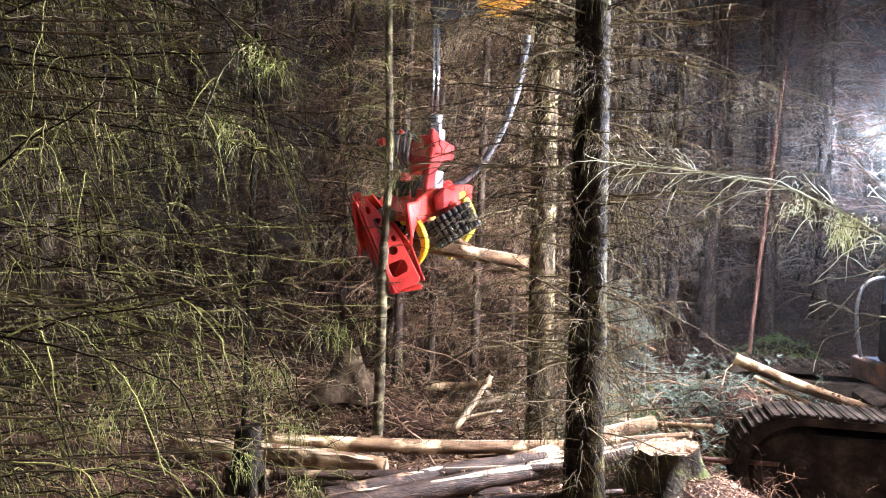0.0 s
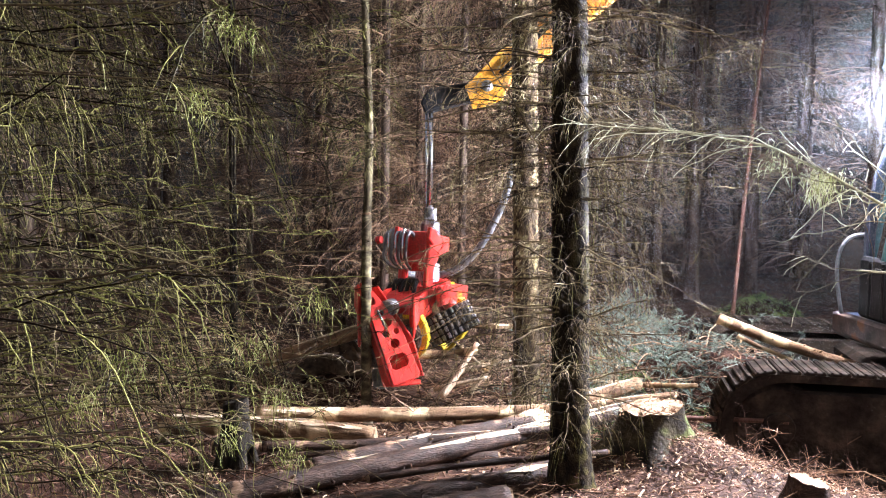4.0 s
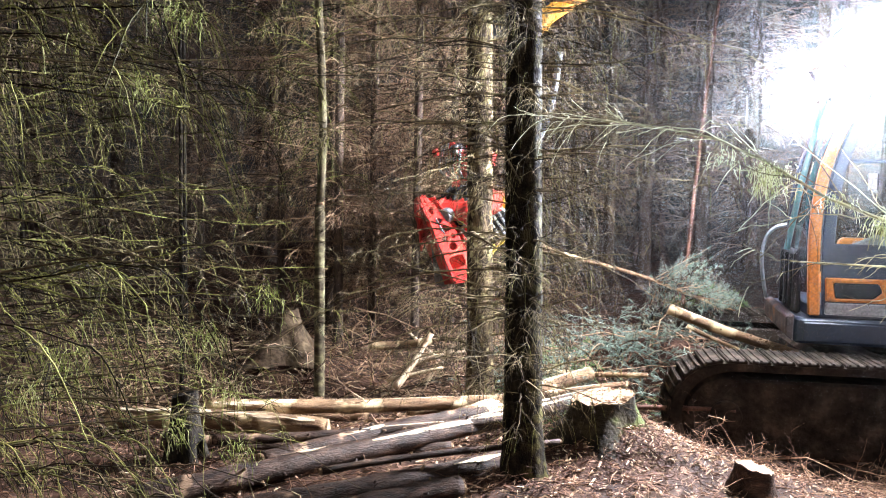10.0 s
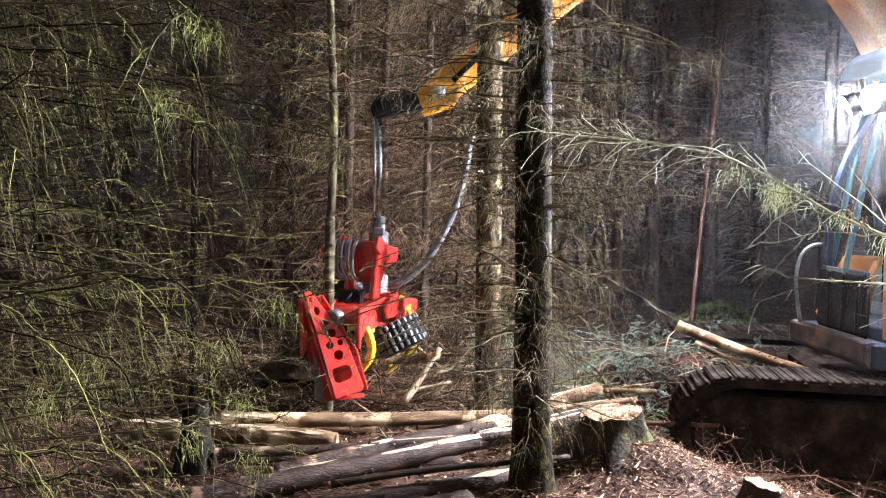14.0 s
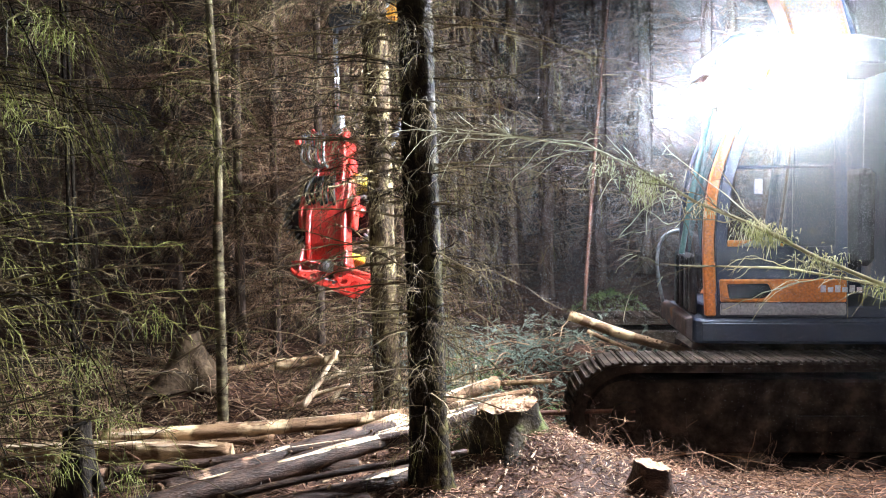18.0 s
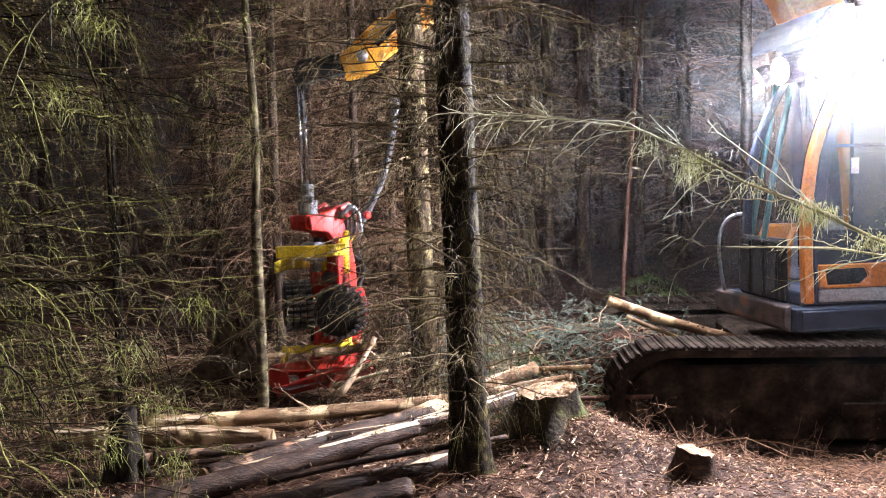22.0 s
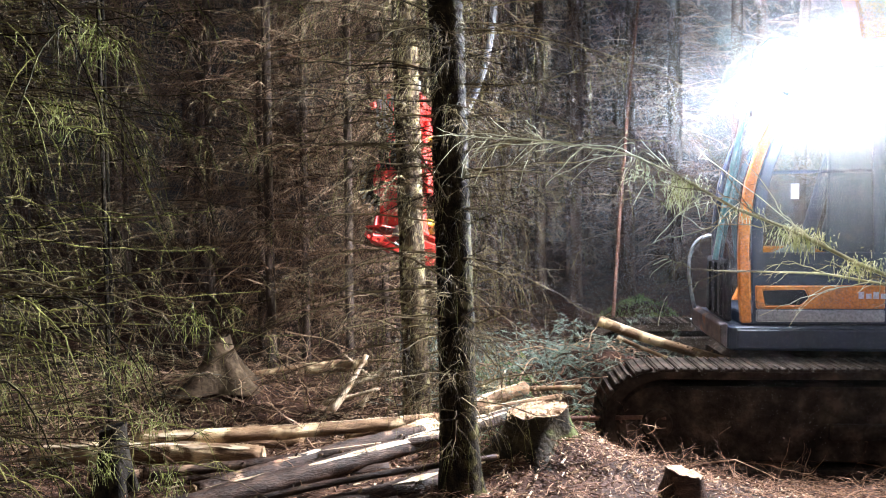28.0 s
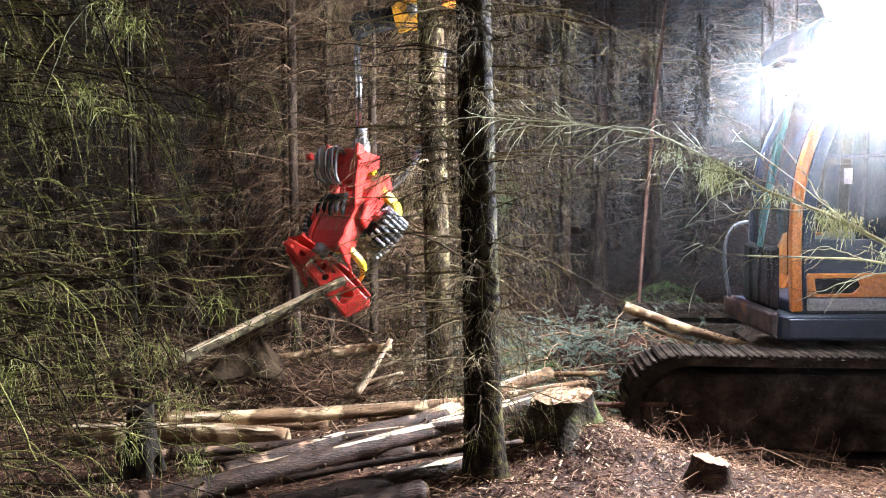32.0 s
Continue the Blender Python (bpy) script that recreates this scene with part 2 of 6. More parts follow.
_b.inputs["Emission Color"].default_value, _b.inputs["Emission Strength"].default_value = (0.95, 0.97, 1.16, 1), LAMP


# ---- mesh helpers ----
class Build:
    """Gathers vertices and faces of one mesh."""

    def __init__(self):
        self.v, self.f = [], []

    def add(self, verts, faces):
        o = len(self.v)
        self.v.extend(tuple(p) for p in verts)
        self.f.extend(tuple(o + i for i in q) for q in faces)
        return self

    def box(self, a, b, m=None, ch=0.012):
        """A box from corner a to corner b with chamfered edges, moved by m."""
        (x0, y0, z0), (x1, y1, z1) = a, b
        ch = min(ch, 0.4 * min(abs(x1 - x0), abs(y1 - y0), abs(z1 - z0)))
        bm = bmesh.new()
        bmesh.ops.create_cube(bm, size=1)
        for v in bm.verts:
            v.co = Vector(((x0 + x1) / 2 + v.co.x * (x1 - x0), (y0 + y1) / 2 + v.co.y * (y1 - y0), (z0 + z1) / 2 + v.co.z * (z1 - z0)))
        if ch > 0:
            bmesh.ops.bevel(bm, geom=bm.edges[:], offset=ch, segments=1, affect="EDGES", profile=0.5)
        return self._take(bm, m)

    def prism(self, outline, y0, y1, m=None, ch=0.01, holes=()):
        """An outline in x and z, drawn out from y0 to y1; holes are outlines cut through it."""
        bm = bmesh.new()
        edges = []
        for ring in (outline, *holes):
            vs = [bm.verts.new((x, y0, z)) for x, z in ring]
            edges += [bm.edges.new((vs[i], vs[(i + 1) % len(vs)])) for i in range(len(vs))]
        bmesh.ops.triangle_fill(bm, use_beauty=True, edges=edges)
        geo = bmesh.ops.extrude_face_region(bm, geom=bm.faces[:])
        for g in geo["geom"]:
            if isinstance(g, bmesh.types.BMVert):
                g.co.y = y1
        bmesh.ops.recalc_face_normals(bm, faces=bm.faces[:])
        if ch > 0:
            sharp = [e for e in bm.edges if len(e.link_faces) == 2 and e.calc_face_angle(0) > 0.6]
            bmesh.ops.bevel(bm, geom=sharp, offset=ch, segments=1, affect="EDGES", profile=0.5)
        return self._take(bm, m)

    def _take(self, bm, m):
        if m is not None:
            bmesh.ops.transform(bm, matrix=m, verts=bm.verts[:])
        bm.verts.index_update()
        self.add([v.co[:] for v in bm.verts], [[v.index for v in f.verts] for f in bm.faces])
        bm.free()
        return self

    def tube(self, pts, radii, n=10, cap=True, rough=0.0, seed=0):
        """A tube along pts; rough: how far its skin strays, as a share of the radius."""
        pts = [Vector(p) for p in pts]
        if not hasattr(radii, "__len__"):
            radii = [radii] * len(pts)
        o, k = len(self.v), len(pts)
        ref = Vector((0.13, 0.99, 0.07)) if abs((pts[-1] - pts[0]).normalized().y) < 0.9 else Vector((1, 0, 0.05))
        for i, (p, r) in enumerate(zip(pts, radii)):
            t = (pts[min(i + 1, k - 1)] - pts[max(i - 1, 0)]).normalized()
            a = t.cross(ref).normalized()
            b = t.cross(a)
            for j in range(n):
                w = 2 * math.pi * j / n
                q = a * math.cos(w) + b * math.sin(w)
                s = 1.0
                if rough:
                    s += rough * (noise.noise(Vector((q.x * 2.3 + seed, q.y * 2.3 + q.z, i * 0.7 + seed))) + 0.6 * noise.noise(Vector((q.x * 6 + seed, q.y * 6 + q.z * 3, i * 1.9))))
                self.v.append(tuple(p + q * r * s))
        for i in range(k - 1):
            for j in range(n):
                a, b = o + i * n + j, o + i * n + (j + 1) % n
                self.f.append((a, b, b + n, a + n))
        if cap:
            self.f.append(tuple(o + j for j in range(n))[::-1])
            self.f.append(tuple(o + (k - 1) * n + j for j in range(n)))
        return self

    def lathe(self, profile, n=26):
        """A profile of (x, radius) turned about the x axis."""
        o = len(self.v)
        for x, r in profile:
            self.v.extend((x, r * math.cos(2 * math.pi * j / n), r * math.sin(2 * math.pi * j / n)) for j in range(n))
        for i in range(len(profile) - 1):
            for j in range(n):
                a, b = o + i * n + j, o + i * n + (j + 1) % n
                self.f.append((a, b, b + n, a + n))
        return self

    def disc(self, p, axis, r, h, n=20, ch=0.15):
        """A round plate or drum of thickness h, its rim chamfered."""
        p, axis = Vector(p), Vector(axis).normalized()
        c = min(ch * h, ch * r)
        return self.tube([p - axis * h / 2, p - axis * (h / 2 - c), p + axis * (h / 2 - c), p + axis * h / 2], [r - c, r, r, r - c], n)


def mesh(name, verts, faces, mat, smooth=False):
    me = bpy.data.meshes.new(name)
    me.from_pydata([tuple(p) for p in verts], [], faces)
    me.materials.append(mat)
    if smooth:
        me.polygons.foreach_set("use_smooth", [True] * len(me.polygons))
    me.update()
    return me


def part(name, b, mat, parent=None, label="", m=None, smooth=False):
    ob = new(name, b if isinstance(b, bpy.types.Mesh) else mesh(name, b.v, b.f, mat, smooth))
    if parent is not None:
        ob.parent = parent
    if m is not None:
        ob.matrix_basis = m
    return tagged(ob, label)


def thing(name, m, label, category, group="", kind=""):
    ob = new(name)
    ob.empty_display_size = 0.1
    ob.matrix_basis = m
    return tagged(ob, label, category, group, kind)


# ---- twigs: many thin tapering strands in one mesh ----
def lines_from(rng, start, way, length, droop, k=7, wiggle=0.03):
    """Strands that leave start along way and sag by droop of their length."""
    s = np.linspace(0, 1, k)[None, :, None]
    L = length[:, None, None]
    p = start[:, None, :] + way[:, None, :] * L * s
    p = p + np.array([0, 0, -1.0])[None, None, :] * (droop[:, None, None] * L * s ** 2)
    w = rng.normal(0, 1, (len(start), k, 3)).cumsum(1) * wiggle * L / k + rng.normal(0, 0.06, (len(start), k, 3)) * wiggle * L
    w[:, 0] = 0
    return p + w


def offshoots(rng, lines, per, size, droop, spread=1.0, up=0.1, first=0.1, k=6, wiggle=0.12, taper=0.6, along=1.0, zs=0.4):
    """Side strands of the given strands, to both sides of them."""
    n, kk = lines.shape[:2]
    idx = np.repeat(np.arange(n), per)
    s = first + (1 - first) * (np.tile(np.arange(per), n) + rng.random(n * per)) / per
    f = np.clip(s, 0, 0.999) * (kk - 1)
    i = f.astype(int)
    t = (f - i)[:, None]
    a, b = lines[idx, i], lines[idx, i + 1]
    start = a * (1 - t) + b * t
    tan = b - a
    tan /= np.linalg.norm(tan, axis=1)[:, None] + 1e-9
    side = np.cross(tan, np.array([0, 0, 1.0]))
    side /= np.linalg.norm(side, axis=1)[:, None] + 1e-9
    sign = np.where(rng.random(len(idx)) < 0.5, -1.0, 1.0)[:, None]
    way = tan * rng.uniform(0.3, 0.9, (len(idx), 1)) * along + side * sign * rng.uniform(0.4, 1.0, (len(idx), 1)) * spread
    way[:, 2] += rng.normal(up, zs, len(idx))
    way /= np.linalg.norm(way, axis=1)[:, None]
    length = rng.uniform(size[0], size[1], len(idx)) * (1 - taper * s)
    return lines_from(rng, start, way, length, rng.uniform(droop[0], droop[1], len(idx)), k, wiggle)


def strands(name, groups, mat, sides=3):
    """One mesh of all strands. groups: (lines, thick end, thin end)."""
    vs, fs, off = [], [], 0
    for lines, r0, r1 in groups:
        n, k = lines.shape[:2]
        if n == 0:
            continue
        tan = np.gradient(lines, axis=1)
        tan /= np.linalg.norm(tan, axis=2)[..., None] + 1e-9
        a = np.cross(tan, np.array([0.31, 0.52, 0.79]))
        a /= np.linalg.norm(a, axis=2)[..., None] + 1e-9
        b = np.cross(tan, a)
        r = np.linspace(r0, r1, k)[None, :, None, None]
        w = np.arange(sides) * 2 * math.pi / sides
        ring = lines[:, :, None, :] + r * (a[:, :, None, :] * np.cos(w)[None, None, :, None] + b[:, :, None, :] * np.sin(w)[None, None, :, None])
        vs.append(ring.reshape(-1, 3))
        base = off + (np.arange(n)[:, None, None] * k + np.arange(k - 1)[None, :, None]) * sides
        j = np.arange(sides)[None, None, :]
        jn = (np.arange(sides) + 1) % sides
        jn = jn[None, None, :]
        fs.append(np.stack([base + j, base + jn, base + jn + sides, base + j + sides], -1).reshape(-1, 4))
        off += n * k * sides
    v, f = np.concatenate(vs), np.concatenate(fs)
    me = bpy.data.meshes.new(name)
    me.vertices.add(len(v))
    me.vertices.foreach_set("co", v.astype(np.float32).ravel())
    me.loops.add(f.size)
    me.loops.foreach_set("vertex_index", f.astype(np.int32).ravel())
    me.polygons.add(len(f))
    me.polygons.foreach_set("loop_start", np.arange(0, f.size, 4, dtype=np.int32))
    me.materials.append(mat)
    me.update(calc_edges=True)
    me.validate()
    return me


def unit(a):
    return a / (np.linalg.norm(a, axis=-1)[..., None] + 1e-9)


# ---- ground ----
def smooth(a, b, x):
    t = min(1.0, max(0.0, (x - a) / (b - a)))
    return t * t * (3 - 2 * t)


def hz(x, y):
    """Height of the forest floor."""
    z = -0.03 - 0.2 * smooth(4.9, 6.2, y) + 0.12 * smooth(6.8, 9.0, y) + 0.35 * smooth(9.0, 18.0, y)
    z -= 0.3 * smooth(1.5, 3.0, x + 0.25 * (y - 5)) * smooth(3.4, 5.2, y) * (1 - smooth(9.0, 11.0, y))
    z += 0.35 * smooth(-1.8, -4.5, x) if x < -1.8 else 0.0
    z += 0.8 * math.exp(-((x - 2.2) ** 2 / 0.9 + (y - 7.15) ** 2 / 0.16))
    z += 0.17 * math.exp(-((x - 1.3) ** 2 + (y - 5.0) ** 2) / 0.14)
    z += 0.3 * math.exp(-((x + 1.4) ** 2 / 0.2 + (y - 7.5) ** 2 / 0.3))
    z += 0.05 * noise.noise(Vector((x * 0.9, y * 0.9, 3.1))) + 0.03 * noise.noise(Vector((x * 3.1, y * 3.1, 7.7)))
    return z


def make_ground():
    xs = np.concatenate([-np.geomspace(40, 5.2, 14), np.arange(-5, 7.01, 0.085), np.geomspace(7.3, 40, 14)])
    ys = np.concatenate([-np.geomspace(20, 1.2, 8), np.arange(-1, 11.01, 0.085), np.geomspace(11.4, 70, 18)])
    nx = len(xs)
    v = [(x, y, hz(x, y) + 0.02 * noise.noise(Vector((x * 9, y * 9, 1.3)))) for y in ys for x in xs]
    f = [(j * nx + i, j * nx + i + 1, (j + 1) * nx + i + 1, (j + 1) * nx + i) for j in range(len(ys) - 1) for i in range(nx - 1)]
    ob = new("ground", mesh("ground", v, f, GROUND, True))
    tagged(ob, "uneven forest floor of brown needles, soil and wood chips", "forest floor", kind="structure")
    return ob


make_ground()


def far_woods():
    """The wood beyond the stand: one bent wall, far off, its lamplit haze painted as emission."""
    m, nt, b = node_mat("far_woods_painted_haze", (0.02, 0.018, 0.016), 1.0)
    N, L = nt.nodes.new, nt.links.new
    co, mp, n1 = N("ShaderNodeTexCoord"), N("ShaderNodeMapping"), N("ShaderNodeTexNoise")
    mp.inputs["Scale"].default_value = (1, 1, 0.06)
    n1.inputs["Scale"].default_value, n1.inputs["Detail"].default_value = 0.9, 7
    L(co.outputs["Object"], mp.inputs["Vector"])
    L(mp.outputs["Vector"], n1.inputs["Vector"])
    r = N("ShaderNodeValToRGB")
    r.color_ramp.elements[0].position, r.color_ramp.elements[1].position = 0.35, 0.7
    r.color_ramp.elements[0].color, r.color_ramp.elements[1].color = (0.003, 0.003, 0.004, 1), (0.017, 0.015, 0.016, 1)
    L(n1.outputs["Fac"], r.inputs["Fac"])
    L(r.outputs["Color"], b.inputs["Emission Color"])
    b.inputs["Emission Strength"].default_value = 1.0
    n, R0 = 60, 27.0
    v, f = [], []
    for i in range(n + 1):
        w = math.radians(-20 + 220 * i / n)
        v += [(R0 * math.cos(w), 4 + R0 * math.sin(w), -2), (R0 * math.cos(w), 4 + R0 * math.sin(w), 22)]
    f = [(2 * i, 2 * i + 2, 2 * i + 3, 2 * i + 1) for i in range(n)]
    tagged(new("backdrop", mesh("backdrop", v, f, m)), "dim distant wood, its haze painted as glow", "far woods", kind="structure")


far_woods()


# ---- conifers ----
def trunk_line(base, height, lean, bend, k, rng):
    pts = []
    px, py = rng.uniform(0, 6.28, 2)
    for i in range(k):
        s = i / (k - 1)
        pts.append((base[0] + lean[0] * s + bend * math.sin(px + 3 * s) - bend * math.sin(px), base[1] + lean[1] * s + bend * math.sin(py + 2.5 * s) - bend * math.sin(py), base[2] + height * s))
    return pts


def bark_skin(axis, rr, n, seed, seen=4.6):
    """A trunk whose bark stands out in plates, fine as far up as it is seen."""
    a = np.array(axis)
    zs = np.concatenate([np.arange(0, seen, 0.028), np.linspace(seen, a[-1, 2], 12)])
    n *= 2
    b = Build()
    for z in zs:
        cx, cy, r = np.interp(z, a[:, 2], a[:, 0]), np.interp(z, a[:, 2], a[:, 1]), np.interp(z, a[:, 2], rr)
        for j in range(n):
            w = 2 * math.pi * j / n
            c, s = math.cos(w), math.sin(w)
            q = 0.5 * noise.noise(Vector((c * 1.6 + seed, s * 1.6, z * 1.3)))
            plates = 0.6 * abs(noise.noise(Vector((c * 4 + seed, s * 4, z * 16)))) + 0.8 * abs(noise.noise(Vector((c * 9, s * 9 + seed, z * 34))))
            root = math.exp(-z / 0.13) * 0.22 * max(0.0, math.cos(3 * w + seed)) ** 2
            d = r * (1 + 0.1 * q + 0.11 * plates - 0.04 + root)
            b.v.append((cx + d * c, cy + d * s, z))
    for i in range(len(zs) - 1):
        for j in range(n):
            p, q = i * n + j, i * n + (j + 1) % n
            b.f.append((p, q, q + n, p + n))
    return b


def boughs(rng, axis, z_range, count, length, rise=0.25, droop=(0.15, 0.5), sweep=None, k=9, extra=()):
    """Main limbs that leave a trunk line at random heights, all round or towards sweep."""
    a = np.array(axis)
    z = rng.uniform(z_range[0], z_range[1], count)
    start = np.stack([np.interp(z, a[:, 2], a[:, 0]), np.interp(z, a[:, 2], a[:, 1]), z], 1)
    turn = rng.uniform(0, 2 * math.pi, count) if sweep is None else np.radians(rng.uniform(sweep[0], sweep[1], count))
    way = unit(np.stack([np.cos(turn), np.sin(turn), rng.normal(rise, 0.15, count)], 1))
    return lines_from(rng, start, way, rng.uniform(length[0], length[1], count), rng.uniform(droop[0], droop[1], count), k, 0.085)


def conifer(name, base, height, radii, lean, bark, label, rng, limbs=(), fringe=0, twig=TWIG, lichen=0, needles=0, thick=1.0, bend=0.02, n=14, group="", flare=1.35, leafmat=None, far=False, extra=(), hook=0.1):
    """A standing conifer: a trunk, its dead limbs with side twigs, and hanging lichen or needles where it has them.
    limbs: (heights, count, length, side twigs a limb, twigs a side twig, directions)."""
    x, y = base
    z0 = hz(x, y) - 0.06
    t = thing(name, pose(x, y, z0), label, "conifer tree", group)
    k = 46
    axis = trunk_line((0, 0, 0), height, lean, bend, k, rng)
    rr = [radii[0] + (radii[1] - radii[0]) * i / (k - 1) for i in range(k)]
    rr = [r * (1 + (flare - 1) * math.exp(-(p[2] / 0.22))) for r, p in zip(rr, axis)]
    part("trunk", bark_skin(axis, rr, n, x * 3.7 + y) if n > 20 else Build().tube(axis, rr, n, True, 0.12, x * 3.7 + y), bark, t, smooth=True)
    main, side, fine = [], [], []
    for zr, count, length, per, sub, sweep in limbs:
        m = boughs(rng, axis, zr, count, length, sweep=sweep, rise=0.2, droop=(0.1, 0.45))
        s = offshoots(rng, m, per, (0.15, 0.75) if hook > 0.2 else (0.18, 0.34 + 0.18 * length[1]), (0.1, 1.0) if hook > 0.2 else (0.2 + hook, 0.8 + 2 * hook) if hook else (0.0, 0.5), up=1.2 * hook, k=9, wiggle=0.09 if hook else 0.14, along=1.5 if hook > 0.2 else 1.0)
        main.append(m)
        side.append(s)
        if sub:
            fine.append(offshoots(rng, s, sub, (0.04, 0.2), (0.0, 1.0), up=0.0, k=6, wiggle=0.16, along=1.3))
    for start, way, length, droop, per, sub in extra:
        m = lines_from(rng, np.array([start]), unit(np.array([way])), np.array([length]), np.array([droop]), 9, 0.08)
        s = offshoots(rng, m, per, (0.1, 0.42), (-0.1, 0.5), up=0.05, k=9, wiggle=0.15, along=1.3)
        main.append(m)
        side.append(s)
        if sub:
            fine.append(offshoots(rng, s, sub, (0.03, 0.14), (0.0, 1.2), up=0.0, k=6, wiggle=0.15))
    if main:
        m, s = np.concatenate(main), np.concatenate(side)
        groups = [(m, 0.0085 * thick, 0.002 * thick)] if far else []
        if not far:
            for i in range(len(m)):
                part("limb", strands("limb", [(m[i:i + 1], 0.0085 * thick, 0.002 * thick)], twig, 6), twig, t)
        groups += [(s, 0.0028 * thick, 0.0011 * thick)]
        if fine:
            fi = np.concatenate(fine)
            groups.append((fi, 0.0015 * thick, 0.0007 * thick))
        if hook > 0.2:
            groups.append((offshoots(rng, s, 3, (0.012, 0.04), (0.0, 0.8), k=3, wiggle=0.3, taper=0.2), 0.0016, 0.0009))
        ob = part("spray", strands("spray", groups, twig), twig, t, "drooping dry twigs")
        tagged(ob, kind="stuff")
        if fringe:
            h = np.concatenate([offshoots(rng, s, fringe, (0.02, 0.09), (1.0, 3.0), up=-0.9, k=6, wiggle=0.18, taper=0.3), offshoots(rng, m, 3 * fringe, (0.02, 0.12), (1.0, 3.0), up=-0.9, k=6, wiggle=0.18, taper=0.2)])
            tagged(part("fringe", strands("fringe", [(h, 0.0009, 0.0006)], TWIG_LICHEN), TWIG_LICHEN, t, "hanging threads of pale lichen"), kind="stuff")
        if lichen:
            pick = rng.random(len(s)) < lichen
            pick[0] = True
            h = offshoots(rng, s[pick], 3, (0.02, 0.08), (0.8, 2.5), up=-0.4, k=5, wiggle=0.15)
            tagged(part("lichen", strands("lichen", [(h, 0.0014, 0.0009)], LICHEN), LICHEN, t, "hanging yellow-green lichen"), kind="stuff")
        if needles:
            pick = s[rng.random(len(s)) < needles]
            nn = offshoots(rng, pick, 26, (0.02, 0.05), (0.0, 0.3), up=0.1, k=3, wiggle=0.02, taper=0.2)
            tagged(part("needles", strands("needles", [(nn, 0.0012, 0.0007)], leafmat or NEEDLE), leafmat or NEEDLE, t, "green needles"), kind="stuff")
    return t


R = np.random.default_rng(11)
near_tree = conifer("near_conifer", (0.52, 4.6), 9.0, (0.112, 0.07), (-0.2, 0.1), BARK_DARK, "straight dark-barked conifer with short dead limbs, algae and painted lamplight on one side", R,
                    [((0.5, 3.9), 30, (0.3, 0.9), 10, 4, None), ((1.75, 2.05), 3, (1.0, 1.4), 12, 4, (-25, 20)), ((1.25, 1.4), 2, (0.7, 1.0), 9, 4, (-20, 10)),
                     ((2.3, 3.4), 4, (0.9, 1.5), 9, 3, (-30, 40)), ((0.9, 3.3), 30, (0.7, 1.7), 9, 4, (150, 235)), ((0.3, 3.6), 90, (0.06, 0.4), 5, 2, None)], n=26, thick=0.7, fringe=1, flare=1.28, twig=TWIG, hook=0.0,
                    extra=[((-0.05, -0.08, 1.75), (-0.62, -0.2, 0.85), 1.75, -0.02, 7, 1), ((0.08, -0.05, 2.42), (0.95, -0.1, 0.12), 0.95, -0.12, 16, 4), ((0.08, -0.06, 1.06), (0.9, -0.25, 0.42), 0.4, 0.05, 4, 0),
                           ((0.08, -0.05, 2.05), (0.9, -0.3, 0.1), 1.1, 0.1, 12, 4), ((0.08, -0.04, 2.9), (0.75, -0.1, 0.75), 0.9, 0.0, 8, 3), ((-0.06, -0.08, 0.75), (-0.7, -0.5, 0.1), 0.5, 0.3, 5, 1), ((0.08, -0.06, 0.7), (0.8, -0.3, 0.3), 0.55, 0.1, 5, 1), ((-0.04, -0.09, 1.3), (-0.9, -0.3, 0.5), 1.2, 0.2, 8, 2)])
# finer dead limbs all round its stem, thick with twigs
dead = np.random.default_rng(47)
stem = [(0, 0, 0), (-0.2, 0.1, 9.0)]
for zr, count, ln, sweep in (((0.45, 3.5), 34, (0.2, 0.6), (195, 345)), ((0.9, 3.5), 24, (0.4, 1.05), (-45, 40)), ((2.1, 3.7), 20, (0.7, 1.6), (150, 215)), ((0.6, 2.2), 14, (0.5, 1.1), (150, 220))):
    m = boughs(dead, stem, zr, count, ln, sweep=sweep, rise=0.2, droop=(0.0, 0.4))
    s = offshoots(dead, m, 11, (0.06, 0.34), (-0.1, 0.9), up=0.0, k=8, wiggle=0.14, along=1.3)
    e = offshoots(dead, s, 5, (0.02, 0.12), (0.0, 1.6), up=-0.2, k=6, wiggle=0.15)
    tagged(part("dry_spray", strands("dry_spray", [(m, 0.0055, 0.0014), (s, 0.0018, 0.0009), (e, 0.0012, 0.0007)], TWIG), TWIG, near_tree, "thin dead brown twigs"), kind="stuff")
conifer("mid_conifer", (0.37, 6.6), 11.0, (0.112, 0.08), (-0.15, 0.05), BARK_PALE, "pinkish-barked conifer with hanging dry twigs", R,
                   [((0.5, 4.4), 70, (0.4, 1.3), 10, 5, None)], n=22, twig=TWIG)
conifer("back_conifer", (-1.08, 8.6), 11.0, (0.05, 0.04), (0.02, 0.1), BARK_FAR, "slim brown conifer trunk behind the clearing", R,
                   [((0.5, 4.5), 50, (0.4, 1.3), 9, 3, None)], twig=TWIG_BROWN)
sapling = conifer("sapling", (2.72, 9.0), 4.6, (0.026, 0.017), (0.42, 0.0), BARK_RED, "slender leaning bare reddish sapling", R,
                  [((1.8, 4.2), 10, (0.3, 0.8), 3, 0, None)], bend=0.03, n=8)

